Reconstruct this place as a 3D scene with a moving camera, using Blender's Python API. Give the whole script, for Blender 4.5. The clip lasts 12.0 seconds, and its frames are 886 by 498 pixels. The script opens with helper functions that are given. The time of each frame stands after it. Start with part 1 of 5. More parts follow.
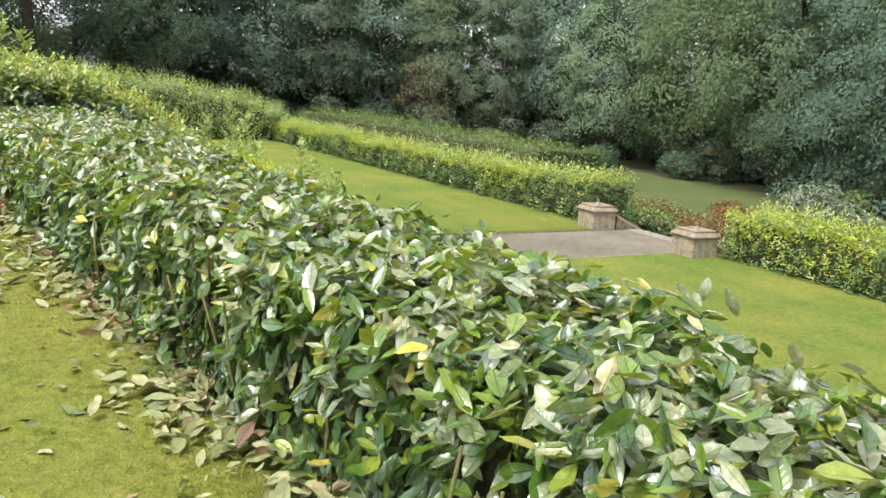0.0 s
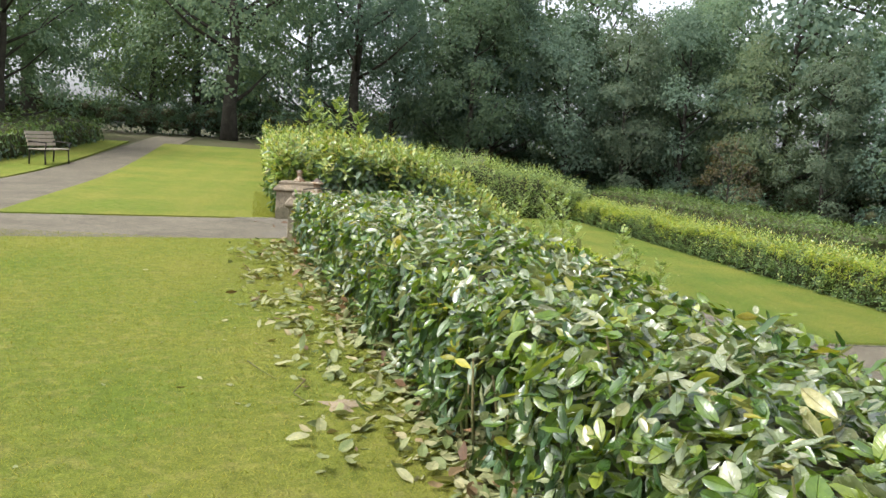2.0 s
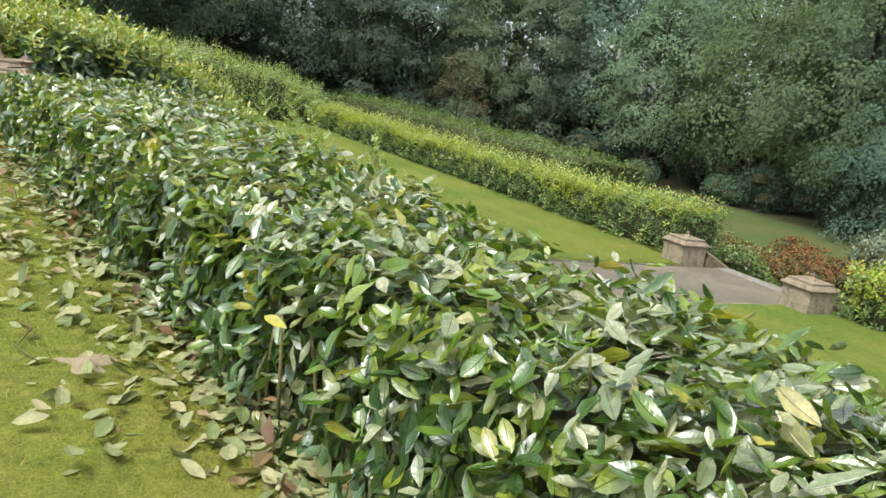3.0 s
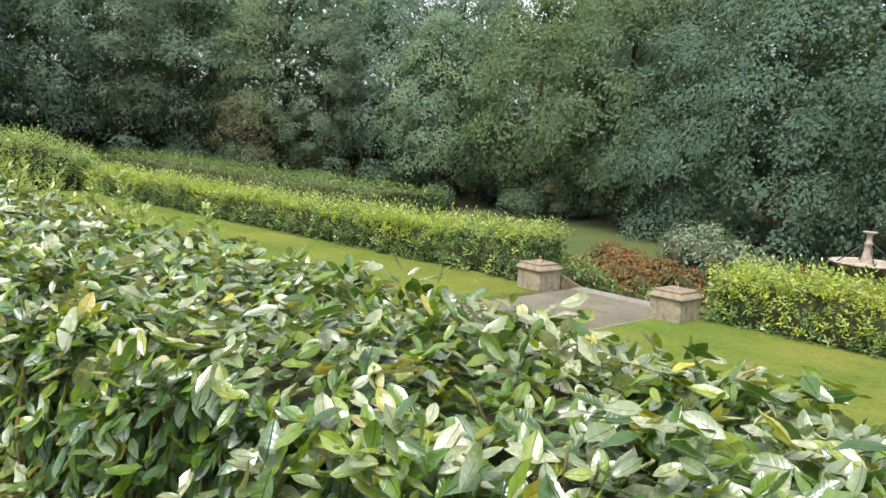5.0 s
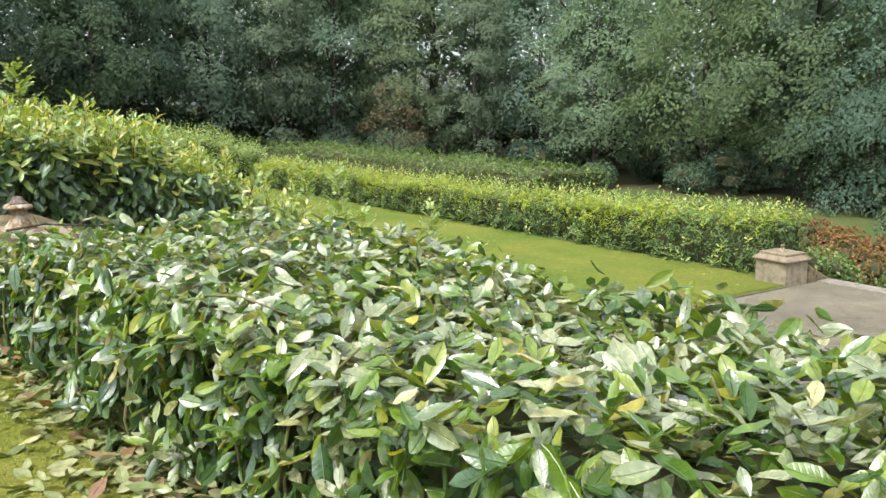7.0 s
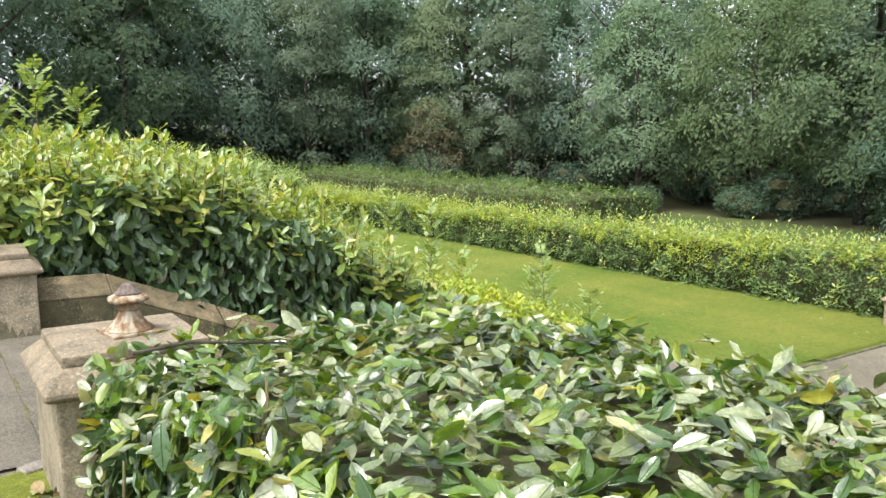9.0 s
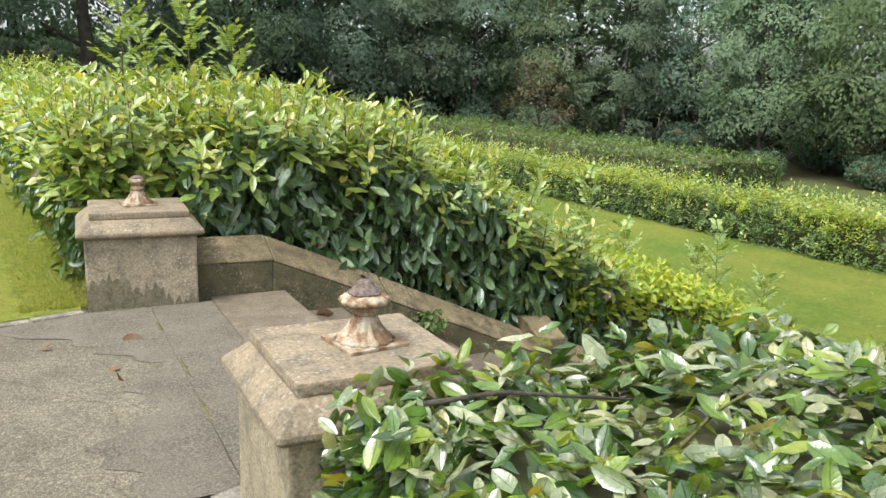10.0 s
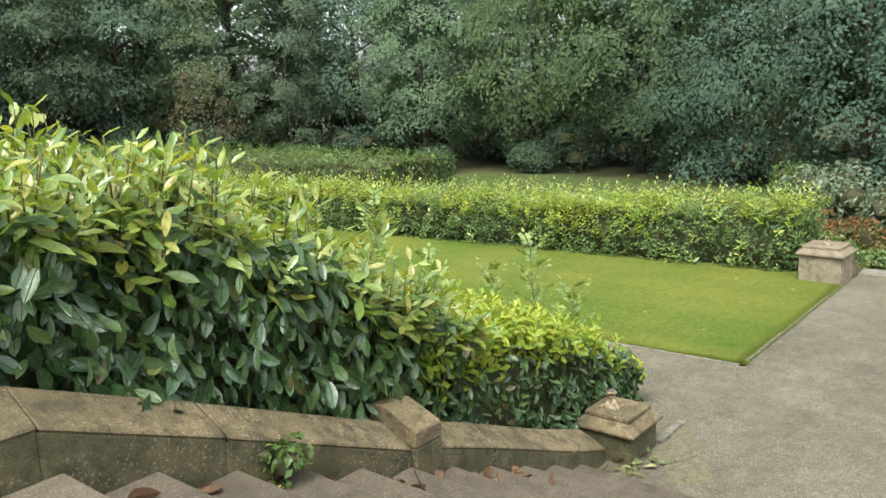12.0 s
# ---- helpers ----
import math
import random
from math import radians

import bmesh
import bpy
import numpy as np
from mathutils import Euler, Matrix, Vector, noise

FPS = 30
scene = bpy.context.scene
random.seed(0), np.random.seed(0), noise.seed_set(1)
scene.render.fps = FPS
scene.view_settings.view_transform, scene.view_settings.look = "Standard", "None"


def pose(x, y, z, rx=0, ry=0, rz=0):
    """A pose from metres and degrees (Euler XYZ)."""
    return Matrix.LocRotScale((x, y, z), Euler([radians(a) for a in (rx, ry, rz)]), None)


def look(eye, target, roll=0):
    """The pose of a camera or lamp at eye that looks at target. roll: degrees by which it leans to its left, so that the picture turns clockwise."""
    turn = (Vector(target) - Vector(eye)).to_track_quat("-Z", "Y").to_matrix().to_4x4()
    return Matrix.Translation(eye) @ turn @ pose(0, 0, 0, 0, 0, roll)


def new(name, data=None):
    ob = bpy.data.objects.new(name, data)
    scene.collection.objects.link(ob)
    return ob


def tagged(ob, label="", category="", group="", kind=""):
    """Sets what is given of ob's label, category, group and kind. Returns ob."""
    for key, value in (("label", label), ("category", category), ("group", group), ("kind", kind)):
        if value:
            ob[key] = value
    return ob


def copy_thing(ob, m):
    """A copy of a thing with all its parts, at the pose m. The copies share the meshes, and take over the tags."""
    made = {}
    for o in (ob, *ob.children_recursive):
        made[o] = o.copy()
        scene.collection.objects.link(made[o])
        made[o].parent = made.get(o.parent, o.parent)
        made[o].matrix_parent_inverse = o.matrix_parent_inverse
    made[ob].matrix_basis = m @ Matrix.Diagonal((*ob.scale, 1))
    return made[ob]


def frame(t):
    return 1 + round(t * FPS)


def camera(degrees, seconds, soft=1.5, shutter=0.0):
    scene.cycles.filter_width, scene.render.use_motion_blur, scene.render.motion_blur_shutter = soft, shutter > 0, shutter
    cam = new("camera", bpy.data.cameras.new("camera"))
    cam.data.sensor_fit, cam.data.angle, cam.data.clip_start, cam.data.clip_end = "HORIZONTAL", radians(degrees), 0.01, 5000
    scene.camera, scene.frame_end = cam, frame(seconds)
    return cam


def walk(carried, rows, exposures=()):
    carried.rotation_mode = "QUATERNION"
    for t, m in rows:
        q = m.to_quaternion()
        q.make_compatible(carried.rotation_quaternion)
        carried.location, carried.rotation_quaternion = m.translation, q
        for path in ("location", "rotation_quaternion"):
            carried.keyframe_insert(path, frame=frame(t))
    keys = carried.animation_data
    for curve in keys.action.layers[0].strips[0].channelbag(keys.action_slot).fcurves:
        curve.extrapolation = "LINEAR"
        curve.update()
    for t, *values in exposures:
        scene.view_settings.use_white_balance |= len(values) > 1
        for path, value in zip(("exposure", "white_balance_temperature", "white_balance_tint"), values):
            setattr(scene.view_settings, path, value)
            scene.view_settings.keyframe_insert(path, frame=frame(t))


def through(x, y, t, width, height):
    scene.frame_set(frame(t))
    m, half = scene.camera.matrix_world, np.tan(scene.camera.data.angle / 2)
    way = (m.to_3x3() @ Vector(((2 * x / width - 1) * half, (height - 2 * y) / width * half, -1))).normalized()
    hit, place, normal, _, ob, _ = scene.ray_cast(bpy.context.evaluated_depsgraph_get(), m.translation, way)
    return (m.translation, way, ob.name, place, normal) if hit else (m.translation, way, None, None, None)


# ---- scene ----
cam = camera(56.7, 12.0)
PATH = [
    (0, (3.042, 2.343, 1.39), (3.978, 4.067, 0.999), 3.6),
    (0.5, (3.082, 2.773, 1.392), (3.956, 4.545, 1.077), 4.4),
    (1, (2.994, 3.222, 1.394), (3.743, 5.05, 1.087), 4.9),
    (1.5, (2.915, 3.644, 1.408), (3.378, 5.57, 1.137), 3.8),
    (2, (2.804, 4.091, 1.417), (3.102, 6.052, 1.165), 3.7),
    (2.5, (2.661, 4.545, 1.392), (3.399, 6.369, 1.035), 8.1),
    (2.7, (2.668, 4.7, 1.355), (3.523, 6.467, 0.971), 8.8),
    (4.3, (2.462, 6.317, 1.368), (3.579, 7.918, 0.936), 8.9),
    (4.5, (2.433, 6.519, 1.368), (3.699, 8.014, 0.967), 7.2),
    (5, (2.326, 7.013, 1.372), (3.69, 8.449, 1.094), 3.2),
    (5.5, (2.204, 7.653, 1.401), (3.34, 9.272, 1.1), 0.1),
    (6, (2.104, 8.207, 1.412), (3.158, 9.88, 1.113), 1.0),
    (6.5, (2.13, 8.774, 1.441), (3.187, 10.448, 1.155), 0.4),
    (6.7, (2.091, 9.005, 1.409), (3.18, 10.655, 1.107), 0.5),
    (8.3, (2.028, 10.562, 1.512), (3.149, 12.168, 1.108), -0.7),
    (8.5, (2.044, 10.757, 1.522), (3.147, 12.383, 1.147), -1.4),
    (9, (1.987, 11.354, 1.52), (3.067, 13.011, 1.229), -0.3),
    (9.5, (1.912, 11.9, 1.516), (2.979, 13.572, 1.262), 0.7),
    (10, (1.793, 12.554, 1.521), (2.677, 14.301, 1.114), 1.7),
    (10.5, (1.625, 13.17, 1.484), (2.409, 14.941, 0.987), 3.1),
    (10.8, (1.624, 13.456, 1.576), (2.593, 15.163, 1.193), 1.6),
    (11, (1.704, 13.781, 1.545), (2.783, 15.433, 1.217), 1.0),
    (11.5, (1.713, 14.294, 1.572), (3.107, 15.686, 1.225), -0.3),
    (12, (1.919, 14.8, 1.544), (3.428, 16.053, 1.153), -2.5),
]
walk(cam, [(t, look(eye, target, roll)) for t, eye, target, roll in PATH], [(0.0, 1.53, 6150, 16), (1.0, 1.44, 6150, 16), (2.5, 1.22, 6150, 11), (4.5, 1.36, 6150, 13), (6.0, 1.46, 6150, 12), (9.0, 1.55, 6150, 12), (10.0, 1.44, 6150, 11), (12.0, 1.40, 6150, 7)])

# ---- light ----
world = bpy.data.worlds.new("sky")
scene.world = world
world.use_nodes = True
SUN_ELEV, SUN_AZ = 60.0, -108.0          # degrees up, and clockwise from +y
wn = world.node_tree
sky = wn.nodes.new("ShaderNodeTexSky")
sky.sky_type = 'NISHITA'
sky.sun_disc = False
sky.sun_elevation, sky.sun_rotation = radians(SUN_ELEV), radians(SUN_AZ)
sky.air_density, sky.dust_density, sky.ozone_density = 1.0, 3.5, 0.8
bg = wn.nodes["Background"]
bg.inputs["Strength"].default_value = 0.15
pale = wn.nodes.new("ShaderNodeHueSaturation")     # thin cloud takes most of the blue out
pale.inputs["Saturation"].default_value = 0.2
wn.links.new(sky.outputs[0], pale.inputs["Color"])
wn.links.new(pale.outputs[0], bg.inputs["Color"])
sun = new("sun", bpy.data.lights.new("sun", 'SUN'))
sun.data.energy, sun.data.angle, sun.data.color = 1.4, radians(25), (1.0, 0.94, 0.82)
_e, _a = radians(SUN_ELEV), radians(SUN_AZ)
sun.matrix_world = look((60 * math.sin(_a), 60 * math.cos(_a), 60 * math.tan(_e)), (0, 0, 0))


# ---- materials ----
def material(name, rough=0.8, spec=0.4):
    m = bpy.data.materials.new(name)
    m.use_nodes = True
    p = m.node_tree.nodes["Principled BSDF"]
    p.inputs["Roughness"].default_value = rough
    p.inputs["Specular IOR Level"].default_value = spec
    return m, m.node_tree.nodes, m.node_tree.links, p


def ramp(nodes, stops):
    r = nodes.new("ShaderNodeValToRGB")
    els = r.color_ramp.elements
    while len(els) < len(stops):
        els.new(0.5)
    for e, (pos, col) in zip(els, stops):
        e.position, e.color = pos, (*col, 1)
    return r


def noise_tex(nodes, links, scale, detail=4, rough=0.55, coord="Object"):
    tc = nodes.new("ShaderNodeTexCoord")
    n = nodes.new("ShaderNodeTexNoise")
    n.inputs["Scale"].default_value, n.inputs["Detail"].default_value = scale, detail
    n.inputs["Roughness"].default_value = rough
    links.new(tc.outputs[coord], n.inputs["Vector"])
    return n


def mix(nodes, links, a, b, fac, mode='MIX'):
    m = nodes.new("ShaderNodeMix")
    m.data_type, m.blend_type = 'RGBA', mode
    for sock, v in ((0, fac), (6, a), (7, b)):
        if hasattr(v, "links"):
            links.new(v, m.inputs[sock])
        elif sock == 0:
            m.inputs[0].default_value = v
        else:
            m.inputs[sock].default_value = (*v, 1)
    return m.outputs[2]


def bump(nodes, links, p, height, strength=0.4, dist=0.01):
    b = nodes.new("ShaderNodeBump")
    b.inputs["Strength"].default_value, b.inputs["Distance"].default_value = strength, dist
    links.new(height, b.inputs["Height"])
    links.new(b.outputs[0], p.inputs["Normal"])


def leaf_material(name, stops, rough=0.38, spec=0.5, through=0.3, vein=0.5, shine=(1.25, 1.15, 0.35), coat=0.0, vary=0.0):
    """Leaves: colour by leaf, blotches on each, light through the blade."""
    m, n, l, p = material(name, rough, spec)
    p.inputs["Coat Weight"].default_value, p.inputs["Coat Roughness"].default_value = coat, 0.14
    g = n.new("ShaderNodeNewGeometry")
    r = ramp(n, stops)
    l.new(g.outputs["Random Per Island"], r.inputs[0])
    t = noise_tex(n, l, 42, 4)
    t2 = ramp(n, [(0.3, (0.72, 0.75, 0.7)), (0.7, (1.2, 1.15, 1.1))])
    l.new(t.outputs[0], t2.inputs[0])
    col = mix(n, l, r.outputs[0], t2.outputs[0], 1.0, 'MULTIPLY')
    if vary:
        oi = n.new("ShaderNodeObjectInfo")
        ov = ramp(n, [(0.0, (1 - vary, 1 - 0.7 * vary, 1 - 0.2 * vary)), (0.5, (1, 1, 1)), (0.8, (1 + vary, 1 + vary, 1 + 0.2 * vary)), (1.0, (1 + 0.4 * vary, 1 + 0.5 * vary, 1 + 0.5 * vary))])
        l.new(oi.outputs["Random"], ov.inputs[0])
        col = mix(n, l, col, ov.outputs[0], 1.0, 'MULTIPLY')
    at = n.new("ShaderNodeAttribute")
    at.attribute_name = "blade"
    sx = n.new("ShaderNodeSeparateXYZ")
    l.new(at.outputs["Vector"], sx.inputs[0])
    def calc(op, a, b=0.0, c=0.0):
        q = n.new("ShaderNodeMath")
        q.operation = op
        for k, val in enumerate((a, b, c)):
            if hasattr(val, "links"):
                l.new(val, q.inputs[k])
            else:
                q.inputs[k].default_value = val
        return q.outputs[0]
    away = calc('ABSOLUTE', sx.outputs[1])
    rib = calc('SUBTRACT', 1.0, calc('MINIMUM', calc('MULTIPLY', away, 12.0), 1.0))
    wave = calc('SINE', calc('SUBTRACT', calc('MULTIPLY', sx.outputs[0], 52.0), calc('MULTIPLY', away, 9.0)))
    vein_lines = calc('POWER', calc('MULTIPLY_ADD', wave, 0.5, 0.5), 6.0)
    ribcol = mix(n, l, col, (1.25, 1.2, 1.25), 1.0, 'MULTIPLY')
    col = mix(n, l, col, ribcol, calc('MAXIMUM', rib, calc('MULTIPLY', vein_lines, 0.07)))
    l.new(col, p.inputs["Base Color"])
    rr = n.new("ShaderNodeMapRange")
    rr.inputs[3].default_value, rr.inputs[4].default_value = rough - 0.1, rough + 0.2
    l.new(t.outputs[0], rr.inputs[0])
    l.new(rr.outputs[0], p.inputs["Roughness"])
    bump(n, l, p, calc('ADD', calc('MULTIPLY', t.outputs[0], 0.6), calc('ADD', calc('MULTIPLY', rib, -0.8), calc('MULTIPLY', vein_lines, -0.1))), vein, 0.007)
    tr = n.new("ShaderNodeBsdfTranslucent")
    warm = mix(n, l, col, shine, 1.0, 'MULTIPLY')
    l.new(warm, tr.inputs[0])
    ms = n.new("ShaderNodeMixShader")
    ms.inputs[0].default_value = through
    l.new(p.outputs[0], ms.inputs[1])
    l.new(tr.outputs[0], ms.inputs[2])
    l.new(ms.outputs[0], n["Material Output"].inputs[0])
    return m


def ground_material(name, a, b, c, big, fine, rough=0.95, bumpy=0.5, dist=0.02, spec=0.2):
    """Two colours by a broad noise, a third speckled in by a fine one."""
    m, n, l, p = material(name, rough, spec)
    t1, t2 = noise_tex(n, l, big, 5), noise_tex(n, l, fine, 6, 0.7)
    r1 = ramp(n, [(0.38, a), (0.62, b)])
    l.new(t1.outputs[0], r1.inputs[0])
    f = ramp(n, [(0.45, (0, 0, 0)), (0.68, (1, 1, 1))])
    l.new(t2.outputs[0], f.inputs[0])
    col = mix(n, l, r1.outputs[0], c, f.outputs[0])
    l.new(col, p.inputs["Base Color"])
    bump(n, l, p, t2.outputs[0], bumpy, dist)
    return m


def lawn_material(name, a, b, straw):
    """Mown turf: broad and middling patches, faint mowing bands, straw flecks and fine blades."""
    m, n, l, p = material(name, 0.95, 0.15)
    t1, t2, t3 = noise_tex(n, l, 0.45, 5), noise_tex(n, l, 7, 5, 0.7), noise_tex(n, l, 95, 5, 0.75)
    w = n.new("ShaderNodeTexWave")
    w.inputs["Scale"].default_value, w.inputs["Distortion"].default_value, w.inputs["Detail"].default_value = 0.32, 1.2, 2
    tc = n.new("ShaderNodeTexCoord")
    l.new(tc.outputs["Object"], w.inputs["Vector"])
    r1 = ramp(n, [(0.35, a), (0.65, b)])
    l.new(mix(n, l, t1.outputs[0], w.outputs[1], 0.07), r1.inputs[0])
    f2 = ramp(n, [(0.50, (0, 0, 0)), (0.75, (0.7, 0.7, 0.7))])
    l.new(t2.outputs[0], f2.inputs[0])
    col = mix(n, l, r1.outputs[0], straw, f2.outputs[0])
    t5 = noise_tex(n, l, 15, 5, 0.85)
    g5 = ramp(n, [(0.34, (0.66, 0.7, 0.62)), (0.5, (1, 1, 1)), (0.66, (1.32, 1.28, 1.3))])
    l.new(t5.outputs[0], g5.inputs[0])
    col = mix(n, l, col, g5.outputs[0], 1.0, 'MULTIPLY')
    g = ramp(n, [(0.28, (0.45, 0.5, 0.4)), (0.5, (1, 1, 1)), (0.75, (1.45, 1.4, 1.3))])
    l.new(t3.outputs[0], g.inputs[0])
    l.new(mix(n, l, col, g.outputs[0], 1.0, 'MULTIPLY'), p.inputs["Base Color"])
    bump(n, l, p, t3.outputs[0], 0.8, 0.02)
    return m


def asphalt_material():
    """Worn tarmac: pale and dark chippings in warm grey, broad worn patches, hairline cracks."""
    m, n, l, p = material("worn_asphalt", 0.92, 0.25)
    t1, t2 = noise_tex(n, l, 0.8, 6, 0.65), noise_tex(n, l, 5, 5, 0.7)
    tc = n.new("ShaderNodeTexCoord")
    v = n.new("ShaderNodeTexVoronoi")
    v.inputs["Scale"].default_value = 190
    l.new(tc.outputs["Object"], v.inputs["Vector"])
    sep = n.new("ShaderNodeSeparateColor")
    l.new(v.outputs["Color"], sep.inputs[0])
    chips = ramp(n, [(0.0, (0.5, 0.51, 0.51)), (0.55, (0.96, 0.96, 0.94)), (0.85, (1.25, 1.25, 1.2)), (1.0, (1.8, 1.78, 1.66))])
    l.new(sep.outputs[0], chips.inputs[0])
    r = ramp(n, [(0.35, (0.118, 0.104, 0.075)), (0.65, (0.172, 0.152, 0.112))])
    l.new(t1.outputs[0], r.inputs[0])
    g = ramp(n, [(0.35, (0.82, 0.82, 0.82)), (0.7, (1.15, 1.15, 1.15))])
    l.new(t2.outputs[0], g.inputs[0])
    col = mix(n, l, r.outputs[0], g.outputs[0], 1.0, 'MULTIPLY')
    t4 = noise_tex(n, l, 42, 4, 0.8)
    g4 = ramp(n, [(0.32, (0.68, 0.68, 0.68)), (0.5, (1, 1, 1)), (0.68, (1.34, 1.33, 1.28))])
    l.new(t4.outputs[0], g4.inputs[0])
    col = mix(n, l, col, g4.outputs[0], 1.0, 'MULTIPLY')
    col = mix(n, l, col, chips.outputs[0], 1.0, 'MULTIPLY')
    cr = n.new("ShaderNodeTexVoronoi")
    cr.feature = 'DISTANCE_TO_EDGE'
    cr.inputs["Scale"].default_value = 0.55
    warp = mix(n, l, tc.outputs["Object"], t2.outputs["Color"], 0.12)
    l.new(warp, cr.inputs["Vector"])
    cf = ramp(n, [(0.0, (0.7, 0.7, 0.66)), (0.004, (1, 1, 1))])
    l.new(cr.outputs["Distance"], cf.inputs[0])
    l.new(mix(n, l, col, cf.outputs[0], 1.0, 'MULTIPLY'), p.inputs["Base Color"])
    bump(n, l, p, v.outputs["Distance"], 0.5, 0.006)
    return m


def stone_material(name, base, warm, dark, pale, rough=0.88, stain=0.9):
    """Weathered sandstone: grain, warm and black staining, pale lichen spots."""
    m, n, l, p = material(name, rough, 0.3)
    t1, t2, t3 = noise_tex(n, l, 3.1, 6, 0.6), noise_tex(n, l, 90, 4, 0.7), noise_tex(n, l, 8.5, 7, 0.7)
    r = ramp(n, [(0.35, base), (0.6, warm)])
    l.new(t1.outputs[0], r.inputs[0])
    f = ramp(n, [(0.45, (0, 0, 0)), (0.62, (stain, stain, stain))])
    l.new(t3.outputs[0], f.inputs[0])
    col = mix(n, l, r.outputs[0], dark, f.outputs[0])
    v = n.new("ShaderNodeTexVoronoi")
    v.inputs["Scale"].default_value = 42
    tc = n.new("ShaderNodeTexCoord")
    t4 = noise_tex(n, l, 38, 5, 0.8)
    l.new(mix(n, l, tc.outputs["Object"], t4.outputs["Color"], 0.045), v.inputs["Vector"])
    vr = ramp(n, [(0.12, (0.75, 0.75, 0.75)), (0.36, (0, 0, 0))])
    l.new(v.outputs["Distance"], vr.inputs[0])
    sp = ramp(n, [(0.42, (0, 0, 0)), (0.54, (1, 1, 1))])
    l.new(t1.outputs[0], sp.inputs[0])
    spots = mix(n, l, vr.outputs[0], sp.outputs[0], 1.0, 'MULTIPLY')
    col = mix(n, l, col, pale, spots)
    g = ramp(n, [(0.32, (0.6, 0.6, 0.6)), (0.5, (1, 1, 1)), (0.68, (1.35, 1.33, 1.28))])
    l.new(t2.outputs[0], g.inputs[0])
    col = mix(n, l, col, g.outputs[0], 1.0, 'MULTIPLY')
    l.new(col, p.inputs["Base Color"])
    bump(n, l, p, mix(n, l, t2.outputs[0], t3.outputs[0], 0.5), 0.8, 0.01)
    return m


M_LAWN = lawn_material("mown_lawn", (0.12, 0.162, 0.02), (0.18, 0.188, 0.032), (0.25, 0.225, 0.07))
M_LAWN_LOW = lawn_material("lower_lawn", (0.078, 0.128, 0.016), (0.15, 0.166, 0.028), (0.20, 0.18, 0.055))
M_ROUGH = ground_material("rough_garden_grass", (0.055, 0.09, 0.02), (0.085, 0.095, 0.03), (0.05, 0.06, 0.02), 0.3, 14)
M_EARTH = ground_material("woodland_floor", (0.055, 0.05, 0.025), (0.06, 0.075, 0.025), (0.09, 0.07, 0.04), 0.4, 12)
M_ASPHALT = asphalt_material()
M_MOSS = ground_material("moss", (0.09, 0.085, 0.03), (0.15, 0.125, 0.07), (0.07, 0.08, 0.02), 25, 120)
M_SAND = ground_material("bare_sand", (0.30, 0.24, 0.16), (0.25, 0.2, 0.13), (0.22, 0.18, 0.1), 6, 60)
M_STONE = stone_material("sandstone", (0.185, 0.15, 0.10), (0.235, 0.188, 0.122), (0.10, 0.085, 0.06), (0.32, 0.30, 0.25), stain=0.7)
M_SHAFT = stone_material("rendered_shaft", (0.235, 0.198, 0.135), (0.285, 0.24, 0.16), (0.11, 0.095, 0.066), (0.38, 0.35, 0.28), stain=0.7)
M_WALLST = stone_material("stained_wall_stone", (0.078, 0.071, 0.036), (0.12, 0.1, 0.052), (0.046, 0.046, 0.024), (0.27, 0.25, 0.18))
M_COPING = stone_material("coping_stone", (0.132, 0.106, 0.058), (0.188, 0.143, 0.077), (0.062, 0.054, 0.032), (0.38, 0.355, 0.28))
M_STEP = stone_material("step_stone", (0.084, 0.068, 0.048), (0.112, 0.091, 0.064), (0.052, 0.043, 0.031), (0.17, 0.15, 0.12), stain=0.5)
M_SLAB = stone_material("landing_slab", (0.118, 0.096, 0.066), (0.15, 0.122, 0.084), (0.085, 0.07, 0.048), (0.21, 0.19, 0.155), stain=0.55)
M_DIRT = ground_material("mossy_grit", (0.098, 0.088, 0.062), (0.148, 0.13, 0.097), (0.27, 0.245, 0.195), 3, 95, 0.95, 0.9, 0.02)
M_ALGAE = ground_material("algae_stain", (0.085, 0.08, 0.045), (0.14, 0.125, 0.075), (0.19, 0.165, 0.115), 14, 50, 0.95, 0.5, 0.006)
M_KERB = stone_material("kerb_concrete", (0.19, 0.175, 0.145), (0.24, 0.215, 0.17), (0.11, 0.10, 0.08), (0.3, 0.28, 0.24))
M_BARK = ground_material("bark", (0.05, 0.045, 0.035), (0.085, 0.075, 0.06), (0.03, 0.027, 0.02), 3, 22, 0.95, 0.9, 0.03)
M_TWIG = ground_material("twigs", (0.06, 0.06, 0.03), (0.045, 0.06, 0.022), (0.09, 0.075, 0.04), 6, 30)
M_STEM = ground_material("green_stem", (0.12, 0.14, 0.04), (0.16, 0.12, 0.06), (0.1, 0.09, 0.04), 8, 60)

